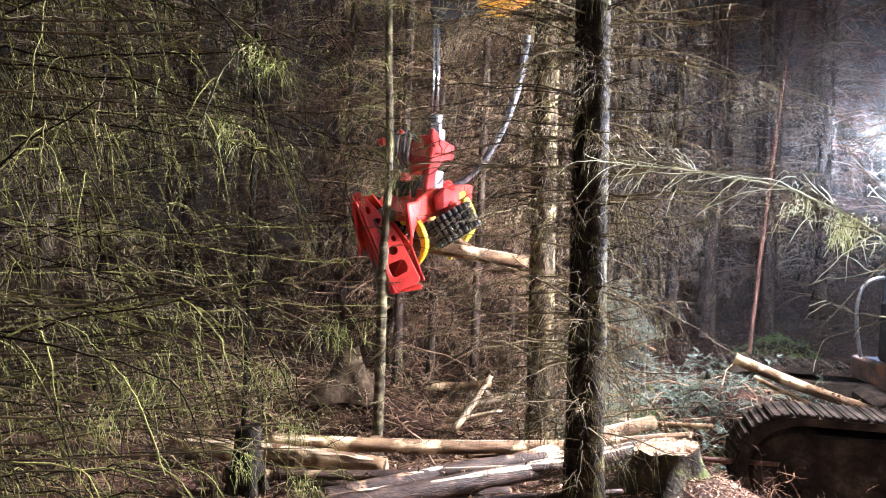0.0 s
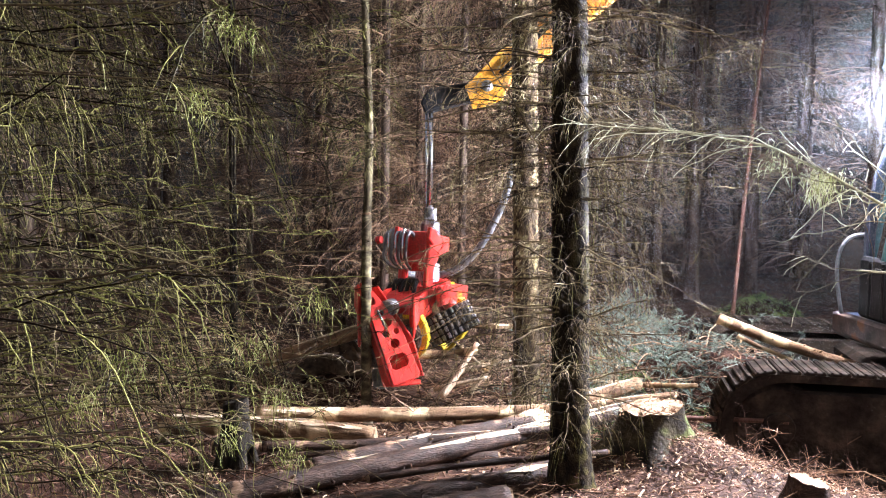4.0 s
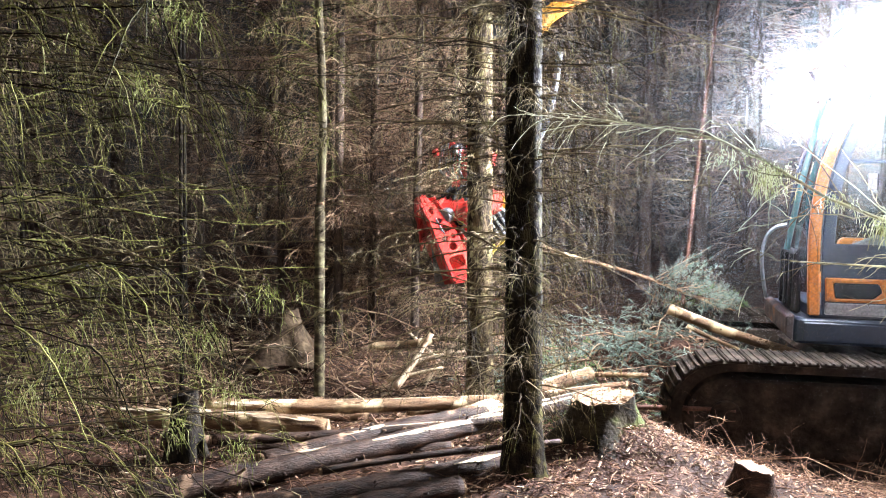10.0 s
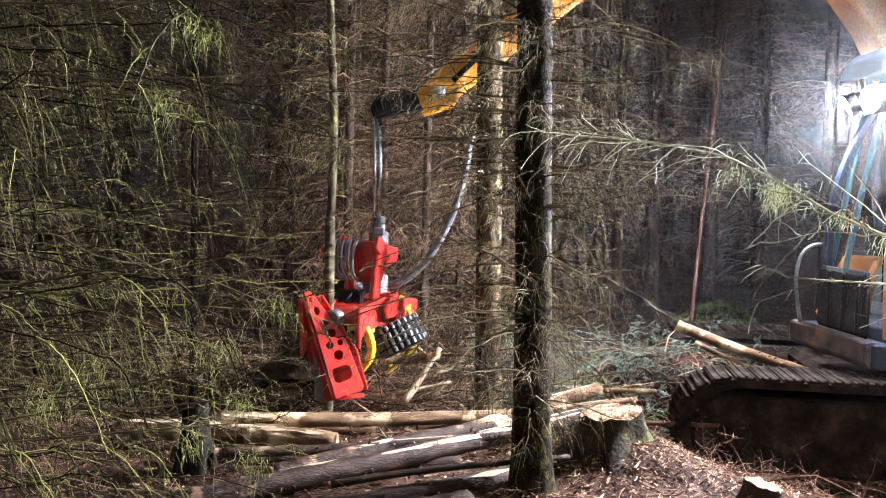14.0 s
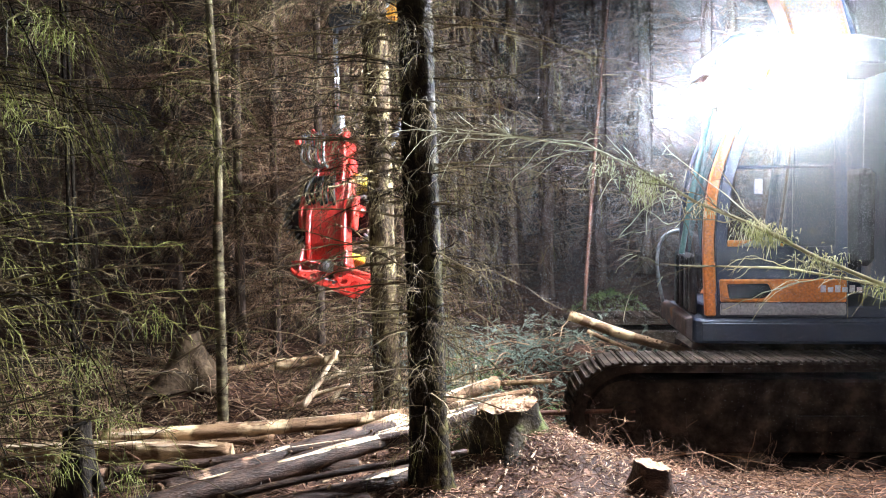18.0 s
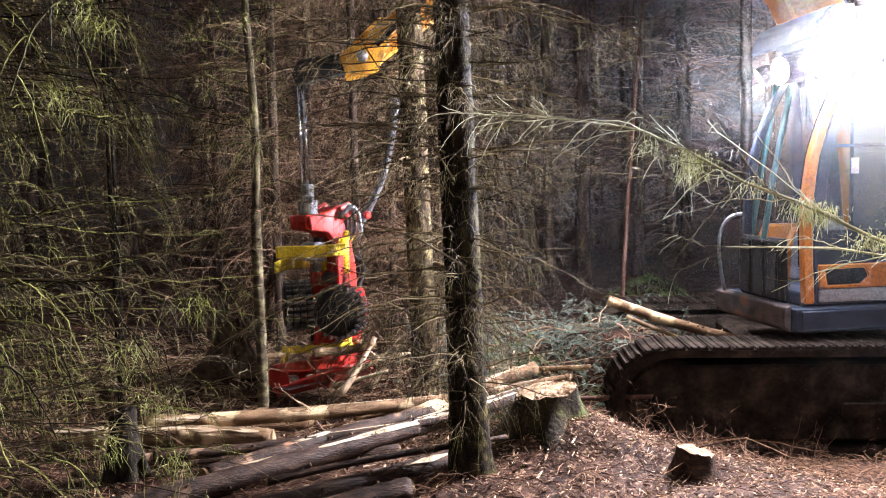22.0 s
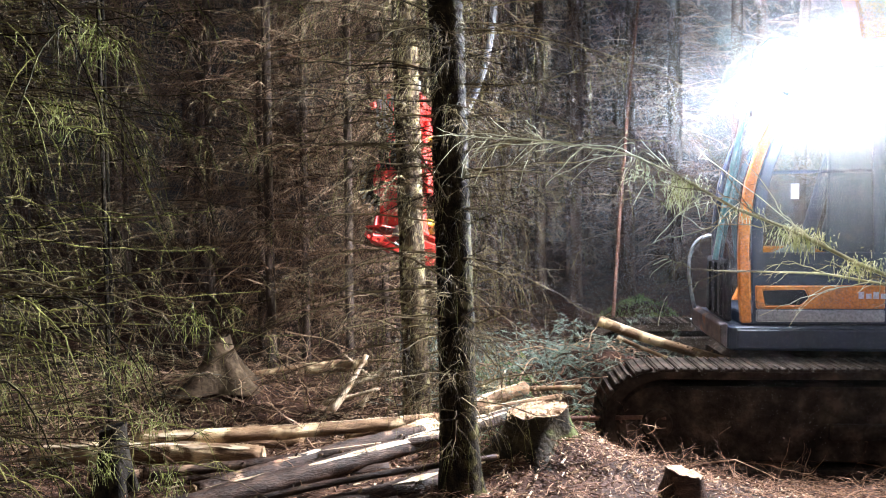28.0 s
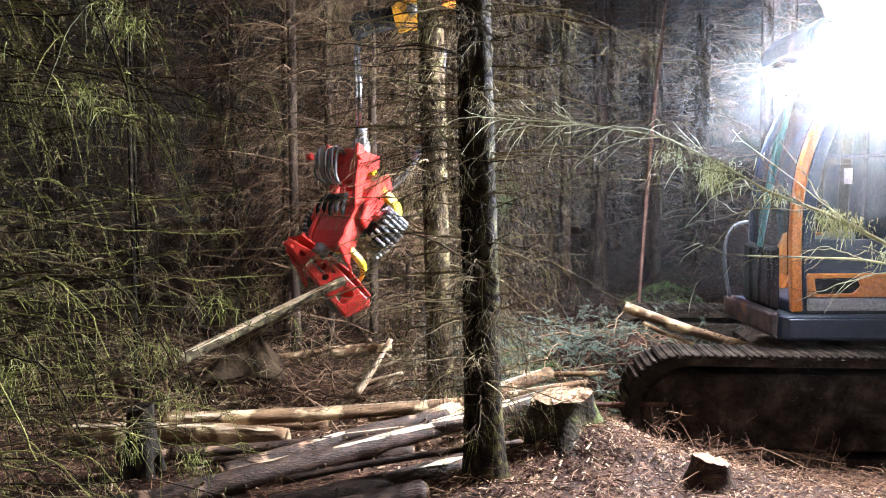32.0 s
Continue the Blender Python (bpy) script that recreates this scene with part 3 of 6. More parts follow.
# The lichened trees that stand close to the eye.
LEFT = [((-2.75, 3.0), 7.0, 0.06, 44, (1.3, 2.6), (-50, 60)), ((-2.35, 2.05), 7.0, 0.06, 11, (0.9, 1.75), (-10, 75)), ((-3.3, 4.6), 9.0, 0.07, 70, (1.2, 2.9), (-60, 50)),
        ((-2.1, 6.5), 10.0, 0.05, 60, (0.7, 1.7), None), ((-3.6, 6.9), 10.0, 0.08, 60, (0.8, 1.8), None), ((-2.6, 8.2), 12.0, 0.08, 50, (0.7, 1.8), None)]
dry = np.random.default_rng(31)
# where bright lichen hangs in clumps on the nearest branches
CLUMPS = [(-0.74, 2.4, 2.13), (-0.82, 2.45, 2.16), (-0.95, 2.6, 1.95), (-0.73, 2.5, 1.16), (-0.65, 2.5, 1.0), (-0.58, 2.4, 0.85), (-0.8, 2.45, 0.9), (-1.02, 2.2, 1.16), (-1.14, 2.2, 1.05), (-0.55, 2.55, 1.3)]
for (x, y), h, r, count, ln, sweep in LEFT:
    close = y < 5.6
    z = hz(x, y) - 0.06
    reach = []
    if y < 2.5:
        for cx, cy, cz in CLUMPS:
            d = Vector((cx - x, cy - y, 0.05))
            reach.append(((0, 0, cz - z + 0.02), tuple(d.normalized()), d.length * 1.12, 0.0, 10, 3))
    tree = conifer("lichened_conifer", (x, y), h, (r if close else 0.018, r * 0.2), (0.1, 0.0), BARK_FAR if close else BARK_BLACK, "young conifer with a tangle of drooping lichened twigs" if close else "conifer with dense bare drooping twigs", R,
                   [((0.1, 3.6), count // 12 if close else count // 4, ln, 5 if close else 12, 3, sweep)], twig=TWIG, lichen=0.02 if close else 0.0, needles=0.0, hook=0.3 if close else 0.1, far=not close, thick=0.72, extra=reach, group="conifers of the dark stand")
    if close:
        axis = [(0, 0, 0), (0.1, 0, h)]
        m = boughs(R, axis, (0.15, 3.6), int(count * 1.0), ln, sweep=sweep, rise=0.12, droop=(0.0, 0.22), k=16)
        s = offshoots(R, m, 9, (0.16, 0.6), (0.7, 1.9), spread=1.0, up=0.65, k=16, wiggle=0.1, taper=0.3, along=1.4, zs=0.25, first=0.1)
        e = offshoots(R, s, 4, (0.03, 0.2), (0.5, 2.0), up=0.3, k=8, wiggle=0.13, along=1.2, zs=0.35, first=0.1, taper=0.4)
        fuzz = offshoots(R, s, 9, (0.006, 0.022), (0.0, 1.5), k=3, wiggle=0.2, taper=0.2)
        tagged(part("arching_spray", strands("arching_spray", [(m, 0.007, 0.0024), (s, 0.0033, 0.0017), (e, 0.0019, 0.001), (fuzz, 0.0014, 0.0009)], TWIG_LICHEN), TWIG_LICHEN, tree, "long twigs that arch over and hang down, crusted with lichen"), kind="stuff")
        if y > 2.5:
            m = boughs(dry, axis, (0.25, 3.6), 34 if y < 4 else 52, (1.2, 2.5), sweep=(-45, 60), rise=0.15, droop=(0.0, 0.3), k=14)
            s = offshoots(dry, m, 12, (0.12, 0.55), (0.0, 0.9), up=0.1, k=10, wiggle=0.13, taper=0.4, along=1.2)
            e = offshoots(dry, s, 5, (0.03, 0.16), (0.0, 1.2), k=6, wiggle=0.15, along=1.2)
            tagged(part("dry_spray", strands("dry_spray", [(m, 0.006, 0.0018), (s, 0.0022, 0.001), (e, 0.0013, 0.0007)], TWIG), TWIG, tree, "tangle of thin dead brown twigs"), kind="stuff")
    if y < 2.5:
        drape = []
        for cx, cy, cz in CLUMPS:
            st = np.array([cx - x, cy - y, cz - z]) + R.normal(0, 1, (60, 3)) * np.array([0.035, 0.035, 0.03])
            drape.append(lines_from(R, st, unit(R.normal(0, 1, (60, 3)) * np.array([1, 1, 0.7]) + np.array([0, 0, -0.9])), R.uniform(0.01, 0.04, 60), R.uniform(0.0, 1.5, 60), 6, 0.3))
        tagged(part("lichen", strands("lichen", [(np.concatenate(drape), 0.001, 0.0006)], LICHEN), LICHEN, tree, "bright clumps of yellow-green lichen"), kind="stuff")

# A thicket of dead lower limbs behind the clearing.
for x, y, count in ((-1.9, 9.6, 60), (-0.75, 9.0, 110), (0.15, 9.4, 110), (0.7, 9.8, 60), (-0.25, 8.6, 70), (-1.3, 9.4, 80), (-3.4, 11.4, 40)):
    conifer("thicket_conifer", (x, y), 11.0, (0.045, 0.035), (0.1, 0.1), BARK_FAR, "slim conifer behind the clearing with dense rusty dead twigs", R,
            [((0.5, 4.6), count, (0.5, 1.3), 11, 6, None)], twig=TWIG_BROWN, far=True, thick=1.0, hook=0.15, group="conifers of the thicket")

# The stand behind: three kinds, repeated.
KINDS = []
for i in range(3):
    KINDS.append(conifer("stand_conifer", (-5.2 + 1.1 * i, 12.4 + i), 13.0, (0.11 + 0.02 * i, 0.07), (0.2 * (i - 1), 0.1), BARK_STAND, "conifer of the dark stand with bare lower limbs", R,
                         [((0.4, 6.5), 110, (0.5, 1.8), 11, 4, None)], twig=TWIG_FAR, thick=1.3, n=12, far=True, group="conifers of the dark stand"))
BARE = conifer("bare_conifer", (1.9, 12.6), 13.0, (0.1, 0.07), (0.1, 0.1), BARK_STAND, "dark straight conifer with few thin dead limbs", R, [((0.4, 6.5), 34, (0.4, 1.3), 6, 2, None)], twig=TWIG_FAR, thick=1.0, n=12, far=True, group="conifers of the dark stand")
SPOTS = [(-5.6, 9.6), (4.5, 13.4), (2.5, 14.2), (1.0, 14.2), (3.6, 15.4),
         (-6.8, 11.4), (-4.9, 12.6), (-1.3, 13.4), (-0.1, 14.8), (1.9, 14.6), (3.3, 16.0), (6.0, 15.6), (7.5, 13.6), (-7.6, 15.0), (-5.4, 15.8),
         (-3.6, 16.5), (-1.7, 16.2), (0.9, 17.0), (5.0, 18.4), (9.0, 18.0), (-9.0, 18.0), (-2.4, 19.2), (0.0, 19.8), (2.6, 20.0), (7.4, 20.4),
         (3.4, 12.9), (5.9, 12.8), (3.0, 14.4), (5.4, 16.6), (6.9, 17.2), (-6.5, 20.5), (-7.6, 6.2), (-6.2, 4.0)]
for i, (x, y) in enumerate(SPOTS):
    copy_thing(KINDS[i % 3] if x < 0.8 or y > 15.2 else BARE, pose(x + R.uniform(-0.3, 0.3), y + R.uniform(-0.3, 0.3), hz(x, y) - 0.06, 0, 0, R.uniform(0, 360)))


# ---- logs, stumps ----
def log(name, a, b, ra, rb, bark, label, ends=True, group="", n=18, bend=0.03, peel=()):
    """A felled stem from a to b, its sawn faces, and long peeled patches (start, end, side in degrees)."""
    a, b = Vector(a), Vector(b)
    L = (b - a).length
    q = (b - a).to_track_quat("X", "Z").to_matrix().to_4x4()
    t = thing(name, Matrix.Translation(a) @ q, label, "log", group)
    k = max(8, int(L / 0.05))
    seed = a.x * 5 + a.y
    mid = lambda s: (L * s, bend * math.sin(3.1 * s + seed), bend * math.sin(2.3 * s + seed) - bend * math.sin(seed) * (1 - s))
    pts = [mid(i / k) for i in range(k + 1)]
    rr = [ra + (rb - ra) * i / k for i in range(k + 1)]
    part("bark", Build().tube(pts, rr, n, True, 0.16, seed), bark, t, smooth=True)
    if ends:
        for p, r, s in ((pts[0], ra, -1), (pts[-1], rb, 1)):
            part("sawn_face", Build().disc((p[0] + 0.006 * s, p[1], p[2]), (1, 0.05, 0.08), r * 0.9, 0.02), WOOD_CUT, t, "pale sawn face")
    rk = np.random.default_rng(int(abs(seed) * 100) + 3)
    for _ in range(int(L * 8)):
        s, w = rk.uniform(0.04, 0.96), rk.uniform(0, 6.28)
        p, r = Vector(mid(s)), ra + (rb - ra) * s
        d = Vector((rk.uniform(0.1, 0.5), math.cos(w), math.sin(w))).normalized()
        part("branch_stub", Build().tube([p + d * r * 0.8, p + d * (r + rk.uniform(0.008, 0.035))], [rk.uniform(0.008, 0.014), 0.006], 6), WOOD_CUT if rk.random() < 0.4 else bark, t)
    for s0, s1, ang in peel:
        bld = Build()
        vs, m = [], 40
        for i in range(m + 1):
            s = s0 + (s1 - s0) * i / m
            p, r = mid(s), (ra + (rb - ra) * s) * 1.06
            half = 17 * math.sin(math.pi * min(1, max(0.03, i / m))) ** 0.4 * (0.75 + 0.9 * noise.noise(Vector((s * L * 7, ang, seed))))
            for j in range(5):
                w = math.radians(ang + half * (j - 2) / 2 + 12 * noise.noise(Vector((s * L * 5, seed, 4 + j))))
                vs.append((p[0], p[1] + math.sin(w) * r, p[2] + math.cos(w) * r))
        bld.add(vs, [(i * 5 + j, i * 5 + j + 1, (i + 1) * 5 + j + 1, (i + 1) * 5 + j) for i in range(m) for j in range(4)])
        part("peeled_patch", bld, WOOD_WHITE, t, "bare pale wood where the bark is torn off", smooth=True)
    return t


PILE = "logs of the pile"
log("log", (-1.55, 5.35, 0.14), (0.75, 5.75, 0.1), 0.05, 0.045, BARK_STRIP, "slim half-peeled yellowish pole lying across the pile", group=PILE, peel=[(0.36, 0.98, 10), (0.02, 0.2, -50)])
log("log", (-1.0, 4.5, 0.05), (0.35, 5.55, 0.02), 0.062, 0.052, BARK_LOG, "wet dark-barked log in the pile", group=PILE, peel=[(0.3, 0.5, -20)])
log("log", (-1.5, 3.9, 0.06), (1.1, 5.95, 0.1), 0.068, 0.056, BARK_LOG, "long wet log with torn white patches in the pile", group=PILE, peel=[(0.42, 0.66, -25), (0.66, 0.98, 0), (0.55, 0.95, -40), (0.2, 0.34, 10)])
log("log", (-1.25, 3.8, 0.0), (0.9, 5.1, -0.02), 0.074, 0.064, BARK_LOG, "thick dark wet log in the pile", group=PILE, peel=[(0.62, 0.97, -30), (0.8, 0.96, 5)])
log("log", (-2.2, 5.3, 0.05), (-0.72, 5.22, 0.02), 0.075, 0.07, BARK_STRIP, "log with its bark torn off, white and wet", group=PILE, peel=[(0.05, 0.95, -30), (0.3, 0.9, 20)])
log("log", (0.0, 5.35, 0.03), (1.25, 6.35, 0.12), 0.06, 0.055, BARK_STRIP, "half-peeled log at the back of the pile", group=PILE, peel=[(0.3, 0.95, -10)])
log("log", (-0.9, 3.75, -0.05), (0.15, 4.27, -0.03), 0.07, 0.06, BARK_LOG, "dark log under the pile", group=PILE)
log("log", (-1.35, 4.75, 0.1), (0.5, 5.25, 0.08), 0.032, 0.026, BARK_LOG, "thin dark pole on the pile", group=PILE, peel=[(0.5, 0.8, 0)])
log("log", (-0.6, 4.2, 0.1), (0.75, 4.85, 0.1), 0.022, 0.016, BARK_LOG, "thin broken dark pole on the pile", group=PILE)
log("log", (-1.7, 4.9, 0.02), (0.1, 5.0, 0.0), 0.055, 0.05, BARK_LOG, "dark log sunk in the pile", group=PILE, peel=[(0.6, 0.8, -10)])
log("log", (-0.2, 5.7, 0.02), (1.5, 6.15, 0.1), 0.03, 0.025, BARK_STRIP, "thin peeled pole behind the pile", peel=[(0.2, 0.9, 0)])
log("log", (1.1, 6.0, 0.0), (2.2, 5.75, 0.0), 0.022, 0.016, BARK_RED, "thin reddish stem lying in the brash", ends=False)
log("log", (0.6, 6.9, 0.08), (1.7, 6.35, 0.16), 0.026, 0.02, BARK_STRIP, "thin reddish stem lying in the brash", ends=False)
log("log", (0.95, 7.2, 0.0), (2.1, 6.9, 0.02), 0.045, 0.04, BARK_STRIP, "reddish pole lying in the brash")
log("broken_pole", (1.98, 6.8, 0.63), (3.05, 6.55, 0.27), 0.046, 0.04, BARK_STRIP, "broken yellowish pole leaning on the crawler track", ends=False, peel=[(0.0, 0.5, -10)])
log("split_pole", (2.12, 6.72, 0.5), (2.75, 6.56, 0.2), 0.02, 0.012, BARK_STRIP, "torn strip of wood hanging under the broken pole", ends=False, n=8)
log("log", (-0.55, 6.6, 0.32), (-0.05, 6.75, 0.33), 0.04, 0.035, BARK_STRIP, "short broken stem with a pale end")
log("split_pole", (-0.35, 6.35, 0.02), (-0.02, 6.5, 0.42), 0.03, 0.02, WOOD_WHITE, "splintered white pole standing askew", ends=False)


for x, y, z, dx, dy, dz, r in ((-0.25, 6.75, 0.12, 0.5, 0.1, 0.1, 0.03), (-0.1, 6.55, 0.0, 0.25, 0.1, 0.3, 0.022), (0.05, 6.9, 0.1, -0.3, 0.1, 0.25, 0.02), (-0.4, 6.5, 0.05, 0.45, -0.1, 0.12, 0.024), (0.75, 6.2, 0.0, 0.05, 0.0, 0.22, 0.02), (1.0, 6.5, 0.0, 0.12, 0.05, 0.26, 0.016)):
    log("splintered_log", (x, y, z), (x + dx, y + dy, z + dz), r, r * 0.5, WOOD_WHITE, "splintered pale piece of stem in the brash", ends=False, group="broken stems in the brash", n=9, bend=0.01)


def stump(name, x, y, r, h, label, top_tilt=0.0, bark=MOSS, roots=5, z=None, seed=1, cone=0.0):
    z0 = hz(x, y) - 0.08 if z is None else z
    t = thing(name, pose(x, y, z0), label, "tree stump")
    b, n, k = Build(), 28, 10
    vs = []
    for i in range(k):
        s = i / (k - 1)
        for j in range(n):
            w = 2 * math.pi * j / n
            rad = r * (1 + cone * (1 - s)) * (1 + 1.15 * (1 - s) ** 1.8 * (0.6 + 0.5 * math.cos(roots * w + seed)) + 0.1 * noise.noise(Vector((math.cos(w) * 2 + seed, math.sin(w) * 2, s * 2))))
            vs.append((rad * math.cos(w), rad * math.sin(w), (h + 0.08) * s + top_tilt * s * math.cos(w) * r + s ** 6 * 0.16 * r * noise.noise(Vector((math.cos(w) * 3, math.sin(w) * 3, seed)))))
    fs = [(i * n + j, i * n + (j + 1) % n, (i + 1) * n + (j + 1) % n, (i + 1) * n + j) for i in range(k - 1) for j in range(n)]
    b.add(vs, fs)
    part("bark", b, bark, t, smooth=True)
    top = [(p[0] * 0.99, p[1] * 0.99, p[2]) for p in vs[-n:]]
    part("sawn_top", Build().add(top + [(0, 0, h + 0.085)], [(j, (j + 1) % n, n) for j in range(n)]), WOOD_CUT if bark not in (BARK_BLACK, SOIL) else bark, t, "pale sawn top with a splintered rim" if bark not in (BARK_BLACK, SOIL) else "")
    rk = np.random.default_rng(seed)
    if bark is MOSS:
        for _ in range(90):
            w, d = rk.uniform(0, 6.28), r * 0.97 * rk.uniform(0.1, 1) ** 0.5
            q = Build().box((-rk.uniform(0.008, 0.03), -0.004, 0), (rk.uniform(0.008, 0.03), 0.004, rk.uniform(0.003, 0.012)), pose(d * math.cos(w), d * math.sin(w), h + 0.075 + top_tilt * d * math.cos(w), rk.uniform(-40, 40), rk.uniform(-50, 50), rk.uniform(0, 360)), ch=0.0)
            part("splinter", q, WOOD_CHIP, t)
    return t


stump("stump", 1.08, 5.1, 0.205, 0.21, "thick mossy stump with a fresh pale sawn top", 0.12, seed=2)
stump("stump", 1.8, 4.4, 0.105, 0.16, "small fresh stump with a pale sawn top", -0.25, BARK_LOG, 3, seed=5)
stump("stump", -0.93, 6.2, 0.05, 0.2, "thin fresh stump of a felled tree", 0.0, BARK_THIN, 3, seed=7)
stump("dead_snag", -1.50, 4.71, 0.075, 0.4, "dark mossy snag under drooping twigs", 0.3, BARK_BLACK, 4, seed=4)
stump("old_stump", -1.4, 7.4, 0.1, 0.38, "old decayed stump, a cone of earth and rot", 0.3, SOIL, 4, seed=9, cone=1.2)


# ---- the tracked harvester ----
AX, AY, AZ = 4.2, 7.1, -0.43
harvester = thing("tracked_harvester", pose(AX, AY, AZ, 0, 0, 180), "orange and dark blue tracked forestry harvester working by its own lamps", "forestry machine")


UNDER = pose(1.5, 1.1, 0) @ pose(0, 0, 0, 0, 0, -9) @ pose(-1.5, -1.1, 0)


def crawler(y0, y1):
    """One crawler: a frame, its belt of plates with grousers, wheels."""
    half, h, r = 2.42, 0.82, 0.4
    yc = (y0 + y1) / 2
    out = []
    for i in range(19):
        w = math.pi / 2 + math.pi * i / 18
        out.append((-half + r + r * math.cos(w), r + 0.01 + r * math.sin(w)))
    for i in range(19):
        w = -math.pi / 2 + math.pi * i / 18
        out.append((half - r + r * math.cos(w), r + 0.01 + r * math.sin(w)))
    inner = [(x * 0.965, 0.41 + (z - 0.41) * 0.86) for x, z in out]
    belt = part("track_belt", Build().prism(out, y0, y1, ch=0.0, holes=(inner,)), TRACKM, harvester, "muddy steel crawler belt", UNDER)
    fr = [(-1.95, 0.12), (1.95, 0.12), (2.2, 0.41), (1.95, 0.69), (-1.95, 0.69), (-2.2, 0.41)]
    part("track_frame", Build().prism(fr, y0 + 0.07, y1 - 0.02, ch=0.02), TRACKM, harvester, "mud-caked track frame", UNDER)
    part("track_step", Build().box((0.2, y1 - 0.03, 0.3), (0.75, y1 + 0.03, 0.42)), TRACKM, harvester, m=UNDER)
    for x in (-half + r, half - r):
        part("idler_wheel", Build().disc((x, yc, r + 0.01), (0, 1, 0), 0.33, (y1 - y0) * 0.9, 24).disc((x, y1 - 0.02, r + 0.01), (0, 1, 0), 0.12, 0.06, 16), TRACKM, harvester, m=UNDER)
    for i in range(6):
        part("track_roller", Build().disc((-1.5 + 0.6 * i, yc, 0.17), (0, 1, 0), 0.1, (y1 - y0) * 0.85, 14), TRACKM, harvester, m=UNDER)
    shoe = mesh("track_shoe", *(lambda b: (b.v, b.f))(Build().box((-0.075, y0, 0), (0.075, y1, 0.025), ch=0.006).prism([(-0.012, 0.02), (0.012, 0.02), (0.006, 0.034), (-0.006, 0.034)], y0, y1, ch=0.0).prism([(-0.067, 0.02), (-0.047, 0.02), (-0.053, 0.032), (-0.061, 0.032)], y0, y1, ch=0.0).prism([(0.043, 0.02), (0.063, 0.02), (0.057, 0.032), (0.049, 0.032)], y0, y1, ch=0.0)), TRACKM)
    straight = 2 * (half - r)
    total = 2 * straight + 2 * math.pi * r
    count = int(total / 0.165)
    for i in range(count):
        d = total * i / count
        if d < straight:
            m = pose(-half + r + d, 0, 2 * r + 0.01)
        elif d < straight + math.pi * r:
            w = (d - straight) / r
            m = pose(half - r + r * math.sin(w), 0, r + 0.01 + r * math.cos(w), 0, math.degrees(w), 0)
        elif d < 2 * straight + math.pi * r:
            m = pose(half - r - (d - straight - math.pi * r), 0, 0.01, 0, 180, 0)
        else:
            w = math.pi + (d - 2 * straight - math.pi * r) / r
            m = pose(-half + r + r * math.sin(w), 0, r + 0.01 + r * math.cos(w), 0, math.degrees(w), 0)
        part("track_shoe", shoe, TRACKM, harvester, m=UNDER @ m)


crawler(0.95, 1.4)
crawler(-1.4, -0.95)
part("car_body", Build().box((-1.1, -0.9, 0.3), (1.1, 0.9, 0.7), ch=0.06).disc((0, 0, 0.8), (0, 0, 1), 0.62, 0.2, 32), TRACKM, harvester, m=UNDER)

# What slews: its mesh is the deck, and cab, lamps, engine house and weight are its parts.
upper = part("slewing_deck", Build().prism([(-2.3, 1.3), (-0.5, 1.3), (-0.3, -0.05), (1.14, -0.1), (1.14, -1.22), (1.1, -1.27), (-2.3, -1.27)], 0.9, 1.1, pose(0, 0, 0, -90, 0, 0) @ Matrix.Diagonal((1, -1, -1, 1)) @ pose(0, 0, 0), ch=0.02), NAVY, harvester, "dark blue scuffed deck of the upper carriage")


def on_upper(name, b, mat, label="", smooth=False):
    return part(name, b, mat, upper, label, smooth=smooth)


on_upper("deck_nose", Build().prism([(1.142, 0.9), (1.2, 0.95), (1.2, 1.1), (1.142, 1.12)], 0.1, 1.24), RUSTY, "scuffed rusty front edge of the deck")
on_upper("deck_skirt", Build().box((-2.2, 1.272, 0.92), (1.08, 1.29, 1.07)), NAVY)
def on_cab(name, b, mat, label="", smooth=False):
    ob = part(name, b, mat, upper, label, smooth=smooth)
    ob.matrix_basis = pose(0.2, 0, 0)
    return ob


# cab frame
Y0, Y1 = 0.36, 1.24
on_cab("cab_floor", Build().box((-0.75, Y0, 1.1), (0.84, Y1, 1.2)), NAVY)
on_cab("cab_rear", Build().box((-0.8, Y0, 1.2), (-0.7, Y1, 3.12)), NAVY)
on_cab("cab_roof", Build().prism([(-0.85, 3.1), (-0.85, 3.22), (-0.3, 3.33), (0.47, 3.34), (0.47, 3.1)], Y0 - 0.02, Y1 + 0.02, ch=0.02), NAVY, "dark cab roof")
on_cab("cab_back_wall", Build().box((-0.7, Y0, 1.2), (-0.1, Y0 + 0.05, 3.1)), NAVY)


def arc(pts, k=12):
    """A smooth line through three points."""
    p0, p1, p2 = (Vector(p) for p in pts)
    c = 2 * p1 - 0.5 * (p0 + p2)
    return [p0 * (1 - s) ** 2 + c * 2 * s * (1 - s) + p2 * s * s for s in (i / (k - 1) for i in range(k))]


ZF = np.linspace(1.12, 3.08, 15)
FRONT = [Vector((float(np.interp(z, [1.1, 1.4, 1.73, 2.0, 2.23, 2.45, 2.61, 2.86, 3.08], [0.845, 0.86, 0.87, 0.855, 0.82, 0.755, 0.69, 0.555, 0.42])), 0, float(z))) for z in ZF]
for name, dx, y0, y1, mat, wd in (("orange_pillar", 0.0, Y1 - 0.045, Y1 + 0.02, ORANGE, 0.085), ("front_pillar", 0.02, Y0, Y0 + 0.06, NAVY, 0.08)):
    line = [(p.x + dx, p.z) for p in FRONT]
    on_cab(name, Build().prism(line + [(x - wd, z) for x, z in reversed(line)], y0, y1, ch=0.012), mat, "curved orange front pillar of the cab" if mat is ORANGE else "")
line = [(p.x - 0.1, p.z) for p in FRONT]
inner = [(p.x - 0.19, p.z) for p in FRONT if 1.62 < p.z < 3.0]
